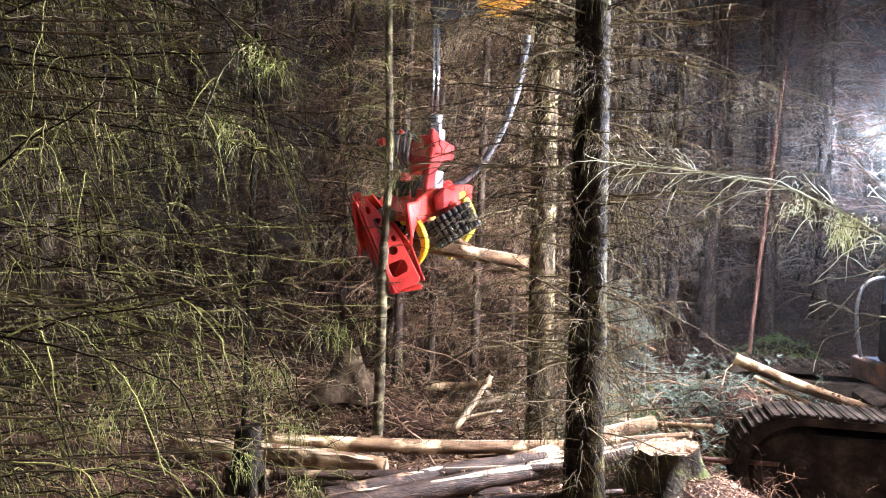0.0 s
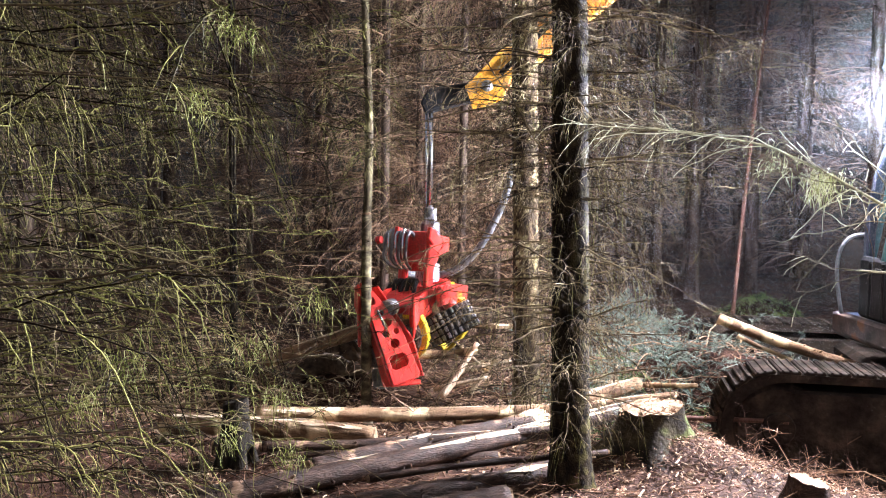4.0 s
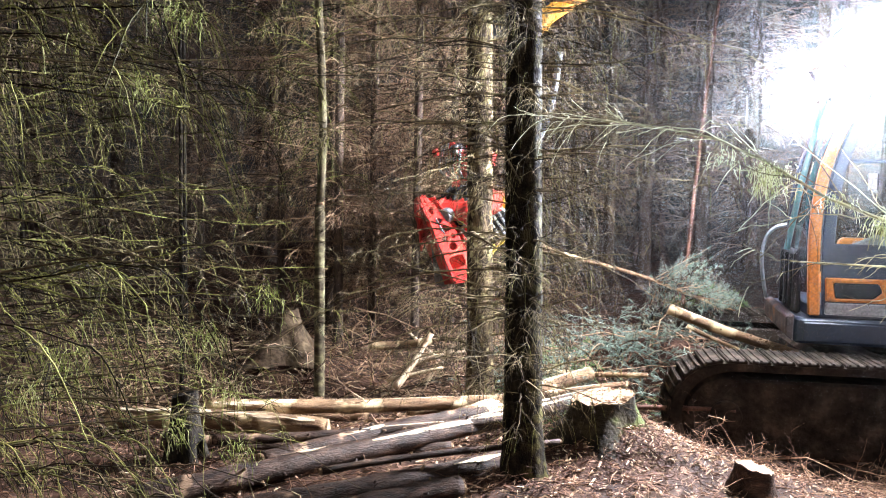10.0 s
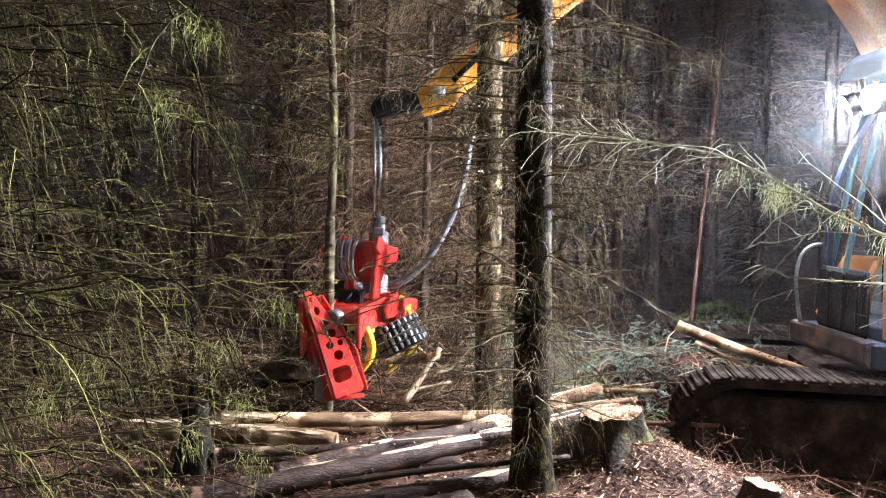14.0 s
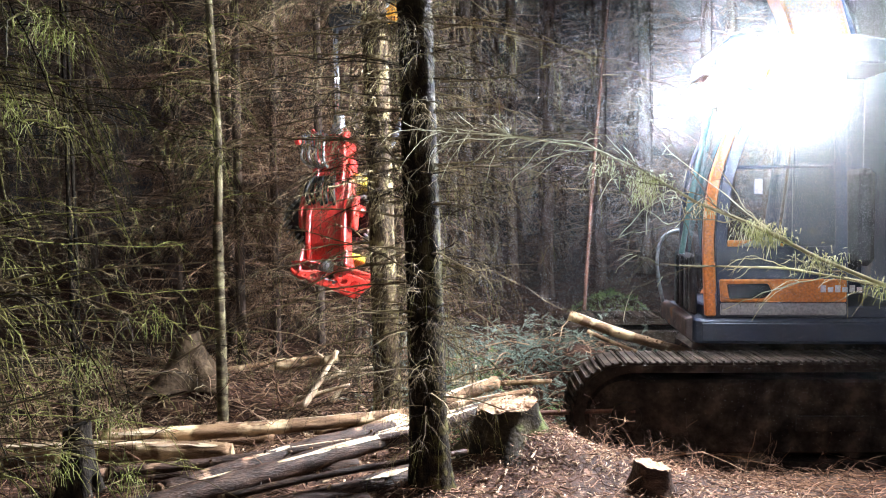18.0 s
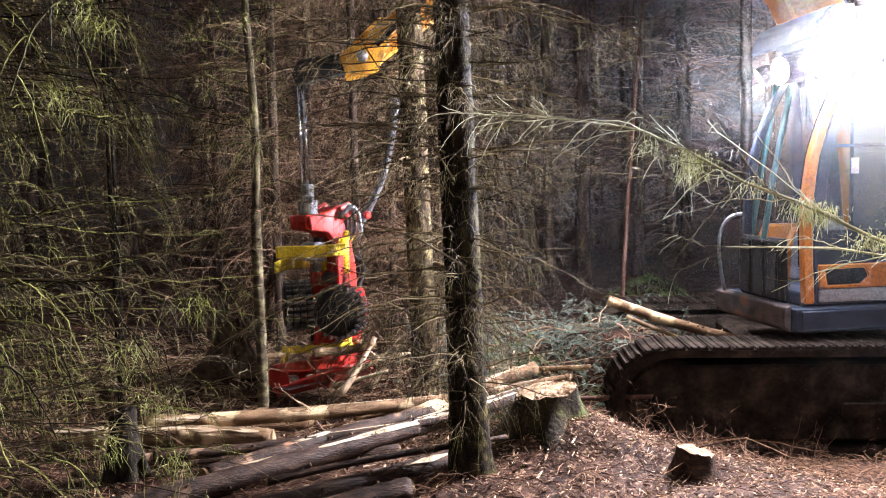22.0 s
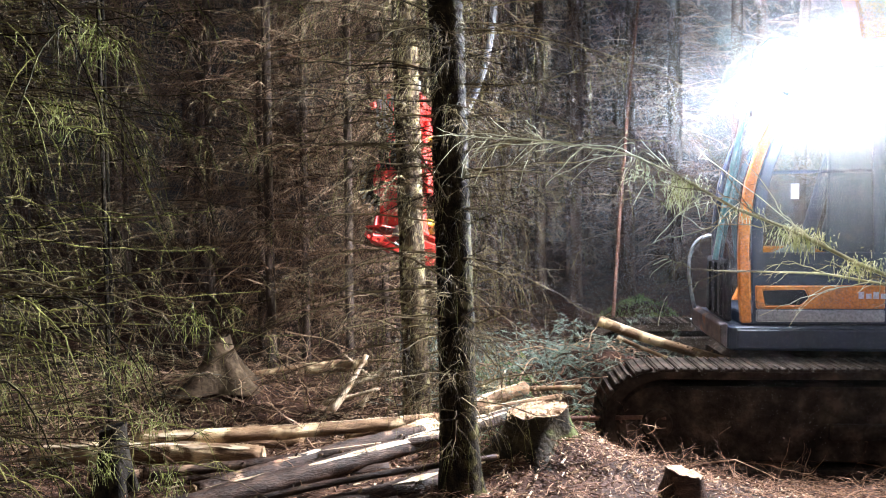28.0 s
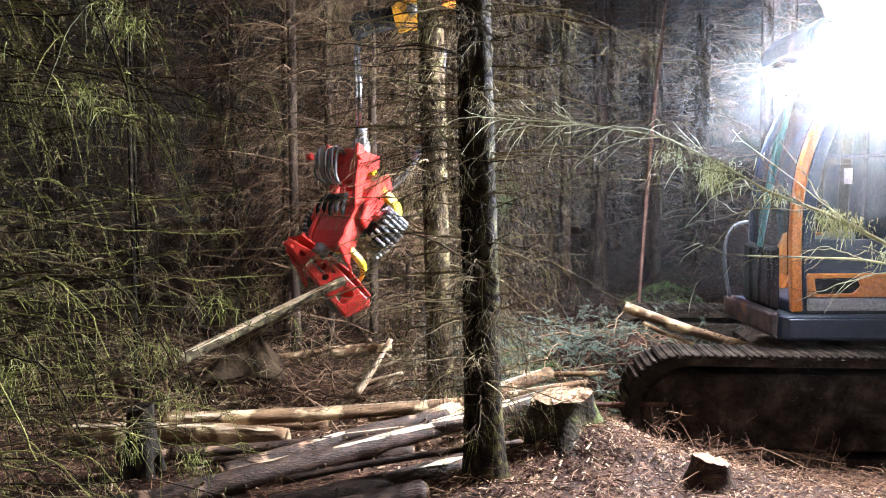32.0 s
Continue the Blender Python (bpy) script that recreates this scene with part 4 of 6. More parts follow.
door_out = line + [(-0.22, 3.06), (-0.26, 1.14)]
win = [inner[0], *inner[1:], (-0.12, 2.98), (-0.16, inner[0][1])]
on_cab("cab_door", Build().prism(door_out, Y1 - 0.03, Y1 + 0.004, ch=0.008, holes=(win,)), NAVY, "dark blue cab door with a large window")
on_cab("door_window", Build().prism([(x * 0.995, z) for x, z in win], Y1 - 0.018, Y1 - 0.01, ch=0.0), GLASS, "large clear door window").visible_shadow = False
on_cab("window_bar", Build().box((-0.14, Y1 - 0.03, 2.3), (0.62, Y1 - 0.005, 2.325)), NAVY)
on_cab("orange_panel", Build().prism([(0.73, 1.235), (0.74, 1.42), (-0.24, 1.42), (-0.24, 1.235)], Y1 + 0.006, Y1 + 0.02, holes=([(0.66, 1.26), (0.68, 1.38), (0.36, 1.385), (0.33, 1.32), (0.39, 1.265)],)), ORANGE, "orange door panel with a handle recess")
on_cab("handle_recess", Build().box((0.31, Y1 + 0.004, 1.25), (0.7, Y1 + 0.007, 1.395), ch=0.0), RUBBER)
on_cab("grey_panel", Build().prism([(0.73, 1.13), (0.73, 1.228), (-0.24, 1.228), (-0.24, 1.13)], Y1 + 0.006, Y1 + 0.018), GREYP, "light grey strip below the door panel")
on_cab("front_glass", Build().prism([(p.x + 0.0, p.z) for p in FRONT if p.z > 1.3] + [(p.x - 0.012, p.z) for p in reversed(FRONT) if p.z > 1.3], Y0 + 0.06, Y1 - 0.05, ch=0.0), GLASS, "curved front window").visible_shadow = False
on_cab("front_cowl", Build().prism([(0.875, 1.1), (0.94, 1.12), (0.94, 1.6), (0.885, 1.62)], Y0 + 0.06, Y1 - 0.14, ch=0.02), RUBBER, "dark guard plate below the front window")
for y in (Y0 + 0.25, Y0 + 0.45, Y0 + 0.65):
    on_cab("guard_rib", Build().box((0.94, y, 1.14), (0.965, y + 0.04, 1.58)), RUBBER)
on_cab("guard_tube", Build().tube([(0.96, 0.86, 1.6), (0.88, 0.86, 2.1), (0.7, 0.86, 2.98)], 0.024, 10), TEAL, "teal guard tube before the front window", True)
on_cab("guard_tube", Build().tube([(0.82, Y0 + 0.02, 1.5), (0.73, Y0 + 0.02, 2.03), (0.56, Y0 + 0.02, 3.02)], 0.024, 10), TEAL, "", True)
on_cab("grab_rail", Build().tube(arc([(0.86, Y0 - 0.04, 1.78), (1.06, Y0 - 0.04, 1.62), (1.02, Y0 - 0.04, 1.12)], 14), 0.016, 8), STEEL, "bent steel grab rail", True)
on_cab("visor", Build().prism([(0.475, 3.14), (0.475, 3.36), (0.66, 3.35), (0.77, 3.26), (0.8, 3.12), (0.77, 3.11), (0.72, 3.19)], Y0 - 0.02, Y1 + 0.03, ch=0.012), NAVY, "forward roof guard over the cab window")
on_cab("roof_grille", Build().prism([(0.6, 3.2), (0.6, 3.32), (0.67, 3.31), (0.75, 3.24), (0.73, 3.2)], Y1 + 0.032, Y1 + 0.045, holes=[[(x, z), (x + 0.02, z), (x + 0.02, z + 0.012), (x, z + 0.012)] for x in (0.615, 0.645, 0.675) for z in (3.215, 3.24, 3.265)]), RUSTY, "perforated guard plate")
seat = Build().box((-0.45, 0.6, 1.45), (0.05, 1.05, 1.6), ch=0.05).box((-0.55, 0.6, 1.5), (-0.42, 1.05, 2.3), ch=0.05)
on_cab("console", Build().prism([(0.05, 1.2), (0.5, 1.2), (0.45, 1.6), (0.2, 1.72), (0.05, 1.7)], 0.42, 0.58, ch=0.03), GREYP, "grey side console")
on_cab("cab_seat", seat, RUBBER, "black driving seat")
on_cab("label_plate", Build().box((0.41, Y1 - 0.004, 2.1), (0.47, Y1 + 0.004, 2.22), ch=0.0), WHITE, "small white plate on the window")
# engine house and counterweight
on_upper("engine_house", Build().prism([(-2.35, 1.1), (-0.82, 1.1), (-0.82, 1.95), (-1.1, 2.15), (-2.3, 2.1), (-2.4, 1.9)], -1.25, 1.2, ch=0.04), ORANGE, "orange engine house")
on_upper("counterweight", Build().prism([(-2.42, 0.95), (-2.42, 2.0), (-2.7, 1.95), (-2.85, 1.5), (-2.75, 1.0)], -1.3, 1.3, ch=0.06), NAVY)
on_upper("side_panel", Build().box((-2.3, 1.21, 1.16), (-0.86, 1.235, 1.45)), ORANGE, "orange side panel with plain white marks")
for i in range(5):
    on_upper("mark", Build().box((-1.5 + 0.13 * i, 1.236, 1.25), (-1.41 + 0.13 * i, 1.24, 1.36), ch=0.0), WHITE, "white mark")
for i in range(6):
    on_upper("mark", Build().box((0.12 - 0.055 * i, Y1 + 0.021, 1.315), (0.16 - 0.055 * i, Y1 + 0.024, 1.37 - 0.015 * (i % 2)), ch=0.0), WHITE, "white mark")
on_upper("boom_bracket", Build().prism([(-0.3, 1.1), (0.75, 1.1), (0.5, 1.65), (0.05, 1.65)], -0.36, -0.24, ch=0.02).prism([(-0.3, 1.1), (0.75, 1.1), (0.5, 1.65), (0.05, 1.65)], 0.14, 0.26, ch=0.02), ORANGE, "orange boom bracket")


def work_lamp(p, way, r=0.1, hood=0.05):
    """A round work lamp in a black housing with a short hood: its lens glows."""
    m = Matrix.Translation(p) @ Vector(way).to_track_quat("X", "Z").to_matrix().to_4x4()
    hs = Build().lathe([(-0.12, 0.004), (-0.12, r * 0.45), (-0.1, r * 0.6), (-0.03, r * 1.08), (hood, r * 1.12), (hood + 0.002, r * 1.04), (-0.004, r * 1.0), (-0.006, 0.004)])
    lens = Build().lathe([(0.0, r * 0.99), (0.012, r * 0.96), (0.03, r * 0.7), (0.04, r * 0.2), (0.041, 0.002)])
    br = Build().box((-0.07, -0.02, -r - 0.05), (-0.03, 0.02, -r * 0.7), ch=0.004)
    for name, b, mat, lab in (("lamp_housing", hs, RUBBER, "black work lamp housing"), ("lamp_lens", lens, GLOW, "glowing white lamp lens"), ("lamp_bracket", br, RUBBER, "")):
        on_upper(name, b, mat, lab, mat is GLOW).matrix_basis = m


for p, way, r in (((0.9, 0.4, 2.95), (0.9, -0.4, -0.5), 0.08), ((0.94, 0.92, 2.93), (0.97, 0.13, -0.12), 0.1), ((0.95, 1.24, 2.95), (0.5, 0.87, -0.24), 0.1),
                  ((0.74, 1.34, 3.05), (0.3, 1.0, -0.2), 0.11), ((0.46, 1.34, 3.07), (0.05, 1.0, -0.08), 0.11)):
    work_lamp(p, way, r, 0.14 if 0.5 < p[1] < 1 else 0.05)

# added specks beside the cab imitate lamp glare: clear, too small to tell apart
GLARE_SPECK = bpy.data.materials.new("glare_specks")
GLARE_SPECK.use_nodes = True
_nt = GLARE_SPECK.node_tree
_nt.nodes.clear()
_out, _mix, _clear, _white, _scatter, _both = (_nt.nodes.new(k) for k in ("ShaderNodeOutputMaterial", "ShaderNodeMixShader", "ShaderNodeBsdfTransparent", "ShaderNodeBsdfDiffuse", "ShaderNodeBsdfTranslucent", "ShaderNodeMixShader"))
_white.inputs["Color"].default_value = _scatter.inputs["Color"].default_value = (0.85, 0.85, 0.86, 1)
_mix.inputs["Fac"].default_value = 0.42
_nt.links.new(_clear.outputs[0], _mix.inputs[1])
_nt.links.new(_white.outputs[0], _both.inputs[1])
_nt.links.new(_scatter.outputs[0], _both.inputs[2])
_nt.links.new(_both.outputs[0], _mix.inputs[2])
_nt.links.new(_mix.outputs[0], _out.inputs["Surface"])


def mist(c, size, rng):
    """Specks at the given places, turned every way; together they imitate glare haze."""
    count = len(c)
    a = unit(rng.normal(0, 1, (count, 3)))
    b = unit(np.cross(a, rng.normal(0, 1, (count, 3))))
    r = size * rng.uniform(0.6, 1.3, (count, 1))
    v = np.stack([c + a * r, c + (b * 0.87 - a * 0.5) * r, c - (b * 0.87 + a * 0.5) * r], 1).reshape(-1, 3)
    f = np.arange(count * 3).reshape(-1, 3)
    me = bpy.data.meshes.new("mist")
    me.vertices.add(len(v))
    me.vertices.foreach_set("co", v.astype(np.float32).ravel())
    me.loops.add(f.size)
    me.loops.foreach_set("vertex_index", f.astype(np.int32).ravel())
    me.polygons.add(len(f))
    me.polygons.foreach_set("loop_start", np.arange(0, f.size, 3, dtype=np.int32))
    me.materials.append(GLARE_SPECK)
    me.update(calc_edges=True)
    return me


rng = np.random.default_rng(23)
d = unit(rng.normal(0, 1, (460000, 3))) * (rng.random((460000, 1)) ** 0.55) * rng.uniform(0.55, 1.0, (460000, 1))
tagged(part("lamp_glare_specks", mist(np.array((0.36, 1.7, 2.7)) + d * np.array((2.5, 1.8, 2.6)), 0.0013, rng), GLARE_SPECK, upper, "pale specks round the work lamps imitating their glare"), kind="stuff")
# the same specks, far thinner, imitate glare haze in the wood behind the clearing
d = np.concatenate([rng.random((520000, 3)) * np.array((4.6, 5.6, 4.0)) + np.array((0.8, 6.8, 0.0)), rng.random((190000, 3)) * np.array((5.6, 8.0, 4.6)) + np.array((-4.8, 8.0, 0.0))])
tagged(new("wood_glare_specks", mist(d, 0.0019, rng)), "faint specks between the trunks imitating glare haze", "mist", kind="stuff")

# boom and arm lie along +x of their own space
BOOM_FOOT, BOOM, ARM = Vector((-0.2, -0.05, 1.45)), 4.2, 3.4
bl = [(0, 0.0), (0.7, 0.34), (1.5, 0.56), (2.3, 0.54), (3.2, 0.32), (BOOM, 0.0)]
bw = [0.16, 0.2, 0.25, 0.25, 0.2, 0.14]
boom = part("boom", Build().prism([(x, z + w) for (x, z), w in zip(bl, bw)] + [(x, z - w) for (x, z), w in reversed(list(zip(bl, bw)))], -0.16, 0.16, ch=0.025), ORANGE, harvester, "bent orange main boom")
part("boom_cylinder", Build().tube([(0.2, 0.26, -0.25), (1.9, 0.26, 0.4)], 0.065, 14).tube([(0.2, -0.26, -0.25), (1.9, -0.26, 0.4)], 0.065, 14), NAVY, boom, smooth=True)
part("arm_cylinder", Build().tube([(1.6, 0, 0.9), (2.9, 0, 0.72)], 0.06, 14), NAVY, boom, smooth=True)
part("arm_rod", Build().tube([(2.9, 0, 0.72), (3.85, 0, 0.45)], 0.035, 12), CHROME, boom, "chromed piston rod", smooth=True)
part("boom_hose", Build().tube([(0.4, 0.2, 0.5), (1.5, 0.2, 0.86), (2.4, 0.2, 0.82), (3.7, 0.2, 0.25)], 0.022, 8), RUBBER, boom, smooth=True)
arm = part("arm", Build().prism([(-0.55, 0.3), (-0.4, 0.38), (0.1, 0.24), (1.4, 0.16), (ARM - 0.1, 0.12), (ARM + 0.08, 0.0), (ARM - 0.05, -0.12), (1.6, -0.16), (0.2, -0.2), (-0.15, -0.14)], -0.13, 0.13, ch=0.02), AMBER, harvester, "yellow-orange arm")
part("arm_pin", Build().tube([(ARM - 0.05, -0.17, 0), (ARM - 0.05, 0.17, 0)], 0.05, 14), STEEL, arm, smooth=True)
for y0, y1 in ((-0.15, -0.135), (0.135, 0.15)):
    part("tip_plate", Build().prism([(ARM - 0.5, 0.05), (ARM - 0.36, 0.16), (ARM + 0.1, 0.12), (ARM + 0.16, -0.06), (ARM - 0.1, -0.16)], y0, y1, ch=0.004), TIP_LIT_PAINT, arm, "plate at the tip of the arm, yellowed as if lit")
part("arm_hose", Build().tube([(-0.2, 0.16, 0.3), (0.8, 0.17, 0.2), (2.0, 0.17, 0.1), (ARM - 0.2, 0.16, 0.0)], 0.025, 8), RUBBER, arm, smooth=True)

# the hanger: from the arm's tip out and down to the head; its origin is the joint above the head, +x away from the machine
HANG_IN, HANG_UP = 0.46, 1.28
hanger = part("hanger", Build().prism([(-HANG_IN - 0.05, HANG_UP - 0.06), (-HANG_IN - 0.02, HANG_UP + 0.09), (0.02, HANG_UP + 0.02), (0.09, HANG_UP - 0.1), (0.05, HANG_UP - 0.2), (-0.07, HANG_UP - 0.16)], -0.09, 0.09, ch=0.015), RUBBER, harvester, "black swinging hanger at the arm's tip")
part("hanger_rod", Build().tube([(0.0, 0.03, 0.2), (0.0, 0.03, HANG_UP - 0.1)], 0.02, 10), CHROME, hanger, "bright steel rod", smooth=True)
part("hanger_rod", Build().tube([(0.045, -0.05, 0.25), (0.045, -0.05, HANG_UP - 0.12)], 0.013, 10), CHROME, hanger, "bright steel rod", smooth=True)
part("rotator", Build().disc((0, 0, 0.06), (0, 0, 1), 0.085, 0.14, 18).disc((0, 0, 0.19), (0, 0, 1), 0.055, 0.14, 16).box((-0.05, -0.11, 0.1), (0.05, 0.11, 0.17)), STEEL, hanger, "grey steel rotator")
hose = [(-0.78, 0.0, HANG_UP - 0.3), (-0.73, -0.06, 0.62), (-0.63, -0.12, 0.26), (-0.43, -0.2, -0.12), (-0.2, -0.25, -0.33), (0.05, -0.28, -0.38), (0.26, -0.22, -0.36)]
HP = []
for i in range(len(hose) - 1):
    a, b = Vector(hose[max(i - 1, 0)]), Vector(hose[i])
    c, d = Vector(hose[i + 1]), Vector(hose[min(i + 2, len(hose) - 1)])
    for j in range(10):
        s = j / 10
        HP.append(b * (2 * s ** 3 - 3 * s * s + 1) + (c - a) * 0.5 * (s ** 3 - 2 * s * s + s) + c * (3 * s * s - 2 * s ** 3) + (d - b) * 0.5 * (s ** 3 - s * s))
part("hose_sleeve", Build().tube(HP, [0.035 if i % 2 else 0.032 for i in range(len(HP))], 10), SLEEVE, hanger, "thick hose bundle in a grey spiral sleeve")

# ---- the harvester head; origin at the joint, the stem it grips runs along z of its frame, on the -x side ----
HINGE = Vector((0.24, 0, -0.57))
head = thing("harvester_head", pose(-0.5, 7.1, 1.3), "red harvester head with yellow knives and ribbed feed rollers", "harvester head")
LINK = [(-0.1, -0.01), (0.1, 0.02), (0.24, 0.08), (0.3, 0.05), (0.28, -0.08), (0.31, -0.22), (0.34, -0.4), (0.33, -0.57), (0.27, -0.66), (0.2, -0.64), (0.18, -0.54), (0.22, -0.4), (0.2, -0.28), (0.1, -0.16), (-0.08, -0.13)]
for sy in (-1, 1):
    part("link_plate", Build().prism(LINK, 0.125 * sy - 0.022, 0.125 * sy + 0.022, ch=0.01), RED, head, "curved red plate of the tilt link")
    part("pin_cap", Build().disc((HINGE.x, 0.165 * sy, HINGE.z), (0, 1, 0), 0.062, 0.035, 18), STEEL, head)
    part("yoke_lug", Build().prism([(0.2, 0.06), (0.32, 0.1), (0.35, 0.0), (0.27, -0.06)], 0.16 * sy - 0.02, 0.16 * sy + 0.02, ch=0.008), RED, head)
part("yoke", Build().prism([(-0.11, -0.04), (-0.09, 0.0), (0.1, 0.01), (0.23, 0.06), (0.26, -0.06), (0.28, -0.24), (0.23, -0.3), (0.16, -0.24), (0.08, -0.14), (-0.08, -0.13)], -0.1, 0.1, ch=0.012), RED, head, "red box of the yoke under the rotator")
part("cross_tube", Build().tube([(0.27, -0.12, -0.47), (0.27, 0.12, -0.47)], 0.05, 14), RED, head, smooth=True)
part("tilt_cylinder", Build().tube([(0.1, 0.0, -0.2), (0.06, 0.0, -0.5)], 0.045, 14), STEEL, head, "steel tilt cylinder", smooth=True)
part("link_pin", Build().tube([(HINGE.x, -0.2, HINGE.z), (HINGE.x, 0.2, HINGE.z)], 0.05, 16), STEEL, head, smooth=True)
for i in range(7):
    y = -0.25 + 0.035 * i
    top = 0.05 + 0.015 * (i % 3)
    part("hydraulic_hose", Build().tube(arc([(0.2, y * 0.7, -0.04), (0.3 + 0.02 * (i % 2), y, top), (0.37, y, -0.08)], 8) + arc([(0.371, y, -0.1), (0.36 - 0.02 * (i % 2), y, -0.2), (0.31, y * 0.6, -0.27)], 8), 0.013, 8), CHROME if i % 2 else STEEL, head, "looped hydraulic hose in bright wire sheath", smooth=True)
for i in range(7):
    y = -0.2 + 0.045 * i
    part("black_hose", Build().tube(arc([(0.33, y * 0.7, -0.36), (0.43 - 0.03 * (i % 3), y, -0.5), (0.33, y * 0.8, -0.68)], 10), 0.02, 8), RUBBER, head, "black hydraulic hose", smooth=True)
part("valve_block", Build().box((-0.02, -0.09, -0.4), (0.12, 0.09, -0.24), ch=0.012), GREYP, head, "grey valve block")
part("hose_clamp", Build().disc((0.43, -0.27, -0.02), (0, 1, 0.2), 0.035, 0.05, 14), RED, head)

frame_b = Build()
frame_b.prism([(-0.1, 0.3), (0.06, 0.34), (0.11, 0.12), (0.12, -0.1), (0.17, -0.3), (0.14, -0.55), (0.06, -0.72), (-0.12, -0.72), (-0.06, -0.4), (-0.1, 0.0)], -0.2, -0.15, ch=0.012)
frame_b.prism([(-0.1, 0.3), (0.06, 0.34), (0.11, 0.12), (0.12, -0.1), (0.17, -0.3), (0.14, -0.55), (0.06, -0.72), (-0.12, -0.72), (-0.06, -0.4), (-0.1, 0.0)], 0.15, 0.2, ch=0.012)
frame_b.prism([(-0.02, 0.3), (0.06, 0.32), (0.11, 0.1), (0.12, -0.1), (0.15, -0.3), (0.12, -0.55), (0.05, -0.7), (-0.02, -0.7), (0.04, -0.35)], -0.15, 0.15, ch=0.012)
gripper = part("head_frame", frame_b, RED, head, "red welded head frame", m=Matrix.Translation(HINGE))


def on_frame(name, b, mat, label="", smooth=False):
    return part(name, b, mat, gripper, label, smooth=smooth)


for sy in (-1, 1):
    c = Vector((-0.17, 0.3 * sy, -0.25))
    ax = Vector((-0.87, 0.5 * sy, 0)).normalized()
    on_frame("roller_core", Build().disc(c, ax, 0.2, 0.24, 28), RUBBER, "black roller drum", True)
    side = ax.cross(Vector((0, 0, 1))).normalized()
    tooth = mesh("roller_rib", *(lambda b: (b.v, b.f))(Build().box((-0.024, -0.011, -0.015), (0.024, 0.011, 0.02), ch=0.004)), STEEL)
    for i in range(24):
        w = 2 * math.pi * i / 24
        q = side * math.cos(w) + Vector((0, 0, 1)) * math.sin(w)
        m = Matrix.Translation(c + q * 0.21) @ Matrix((ax, q.cross(ax), q)).transposed().to_4x4()
        for s in range(4):
            part("roller_rib", tooth, STEEL, gripper, m=m @ pose(-0.091 + 0.06 * s, 0, 0))
    on_frame("roller_arm", Build().tube([(0.02, 0.2 * sy, -0.2), (-0.04, 0.3 * sy, -0.2), (-0.06, 0.27 * sy, -0.2)], 0.06, 10), RED, "", True)
    on_frame("roller_guard", Build().prism([(0.0, -0.06), (0.12, -0.08), (0.17, -0.24), (0.12, -0.4), (0.0, -0.4)], 0.26 * sy - 0.02, 0.26 * sy + 0.02, ch=0.01), RED)


def knife(z, sy, reach, name="knife", th=0.05):
    """A curved delimbing knife that reaches round the stem."""
    out, inn = [], []
    for i in range(10):
        s = i / 9
        x = -0.02 - reach * s
        y = 0.2 + 0.1 * math.sin(math.pi * min(1, s * 1.1)) - 0.2 * s ** 2
        out.append((x, y + 0.035 * (1 - 0.6 * s)))
        inn.append((x, y - 0.04 * (1 - 0.6 * s)))
    ring = [(x, y * sy) for x, y in out + inn[::-1]]
    flip = Matrix(((1, 0, 0, 0), (0, 0, 1, 0), (0, 1, 0, 0), (0, 0, 0, 1)))
    b = Build().prism(ring, z - th, z + th, flip, ch=0.008)
    b.box((-0.06, 0.12 * sy - 0.06, z - th * 1.6), (0.06, 0.12 * sy + 0.12 * sy * 0.5 + 0.02, z + th * 1.6), ch=0.02)
    on_frame(name, b, YELLOW, "yellow curved delimbing knife")


knife(0.27, -1, 0.56)
knife(0.14, 1, 0.58)
knife(-0.55, -1, 0.54, th=0.028)
knife(-0.64, 1, 0.54, th=0.028)
for z0, z1 in ((0.05, 0.36), (-0.7, -0.48)):
    on_frame("knife_post", Build().tube([(0.0, -0.17, z0), (0.0, -0.17, z1)], 0.045, 12), YELLOW, "", True)
# saw box: two long plates that meet in a ridge under the butt end, one pierced with holes, the other solid, and a cover above
hole = lambda cx, cy, rx, ry: [(cx + rx * math.cos(2 * math.pi * i / 12), cy + ry * math.sin(2 * math.pi * i / 12)) for i in range(12)]
flat = Matrix(((1, 0, 0, 0), (0, 0, 1, 0), (0, 1, 0, 0), (0, 0, 0, 1)))
TIP, END = Vector((0.25, -0.22, -0.88)), Vector((-0.54, 0.13, -0.98))
W = (END - TIP).length


def saw_plate(name, across, outline, holes=(), label=""):
    """A plate that leaves the ridge of the saw box towards across; outline and holes in metres along the ridge and away from it."""
    u = (END - TIP).normalized()
    v = (Vector(across) - u * u.dot(Vector(across))).normalized()
    n = v.cross(u)
    m = Matrix(((u.x, n.x, v.x, TIP.x), (u.y, n.y, v.y, TIP.y), (u.z, n.z, v.z, TIP.z), (0, 0, 0, 1)))
    on_frame(name, Build().prism(outline, -0.011, 0.011, m, ch=0.004, holes=holes), RED, label)


saw_plate("saw_box_side", (0, 0.77, 0.64), [(0, 0.012), (W, 0.012), (W, 0.22), (W - 0.03, 0.25), (0.45, 0.22), (0.2, 0.14), (0, 0.06)],
          [hole(0.07, 0.04, 0.022, 0.013), hole(0.17, 0.065, 0.035, 0.02), hole(0.28, 0.1, 0.024, 0.028), hole(0.37, 0.12, 0.034, 0.042), hole(0.46, 0.085, 0.028, 0.03), hole(0.46, 0.17, 0.024, 0.02), hole(0.55, 0.13, 0.038, 0.036),
           [(0.64, 0.06), (0.66, 0.045), (0.74, 0.045), (0.76, 0.07), (0.75, 0.17), (0.72, 0.19), (0.66, 0.185), (0.64, 0.16)]], "red side of the saw box pierced with round holes")
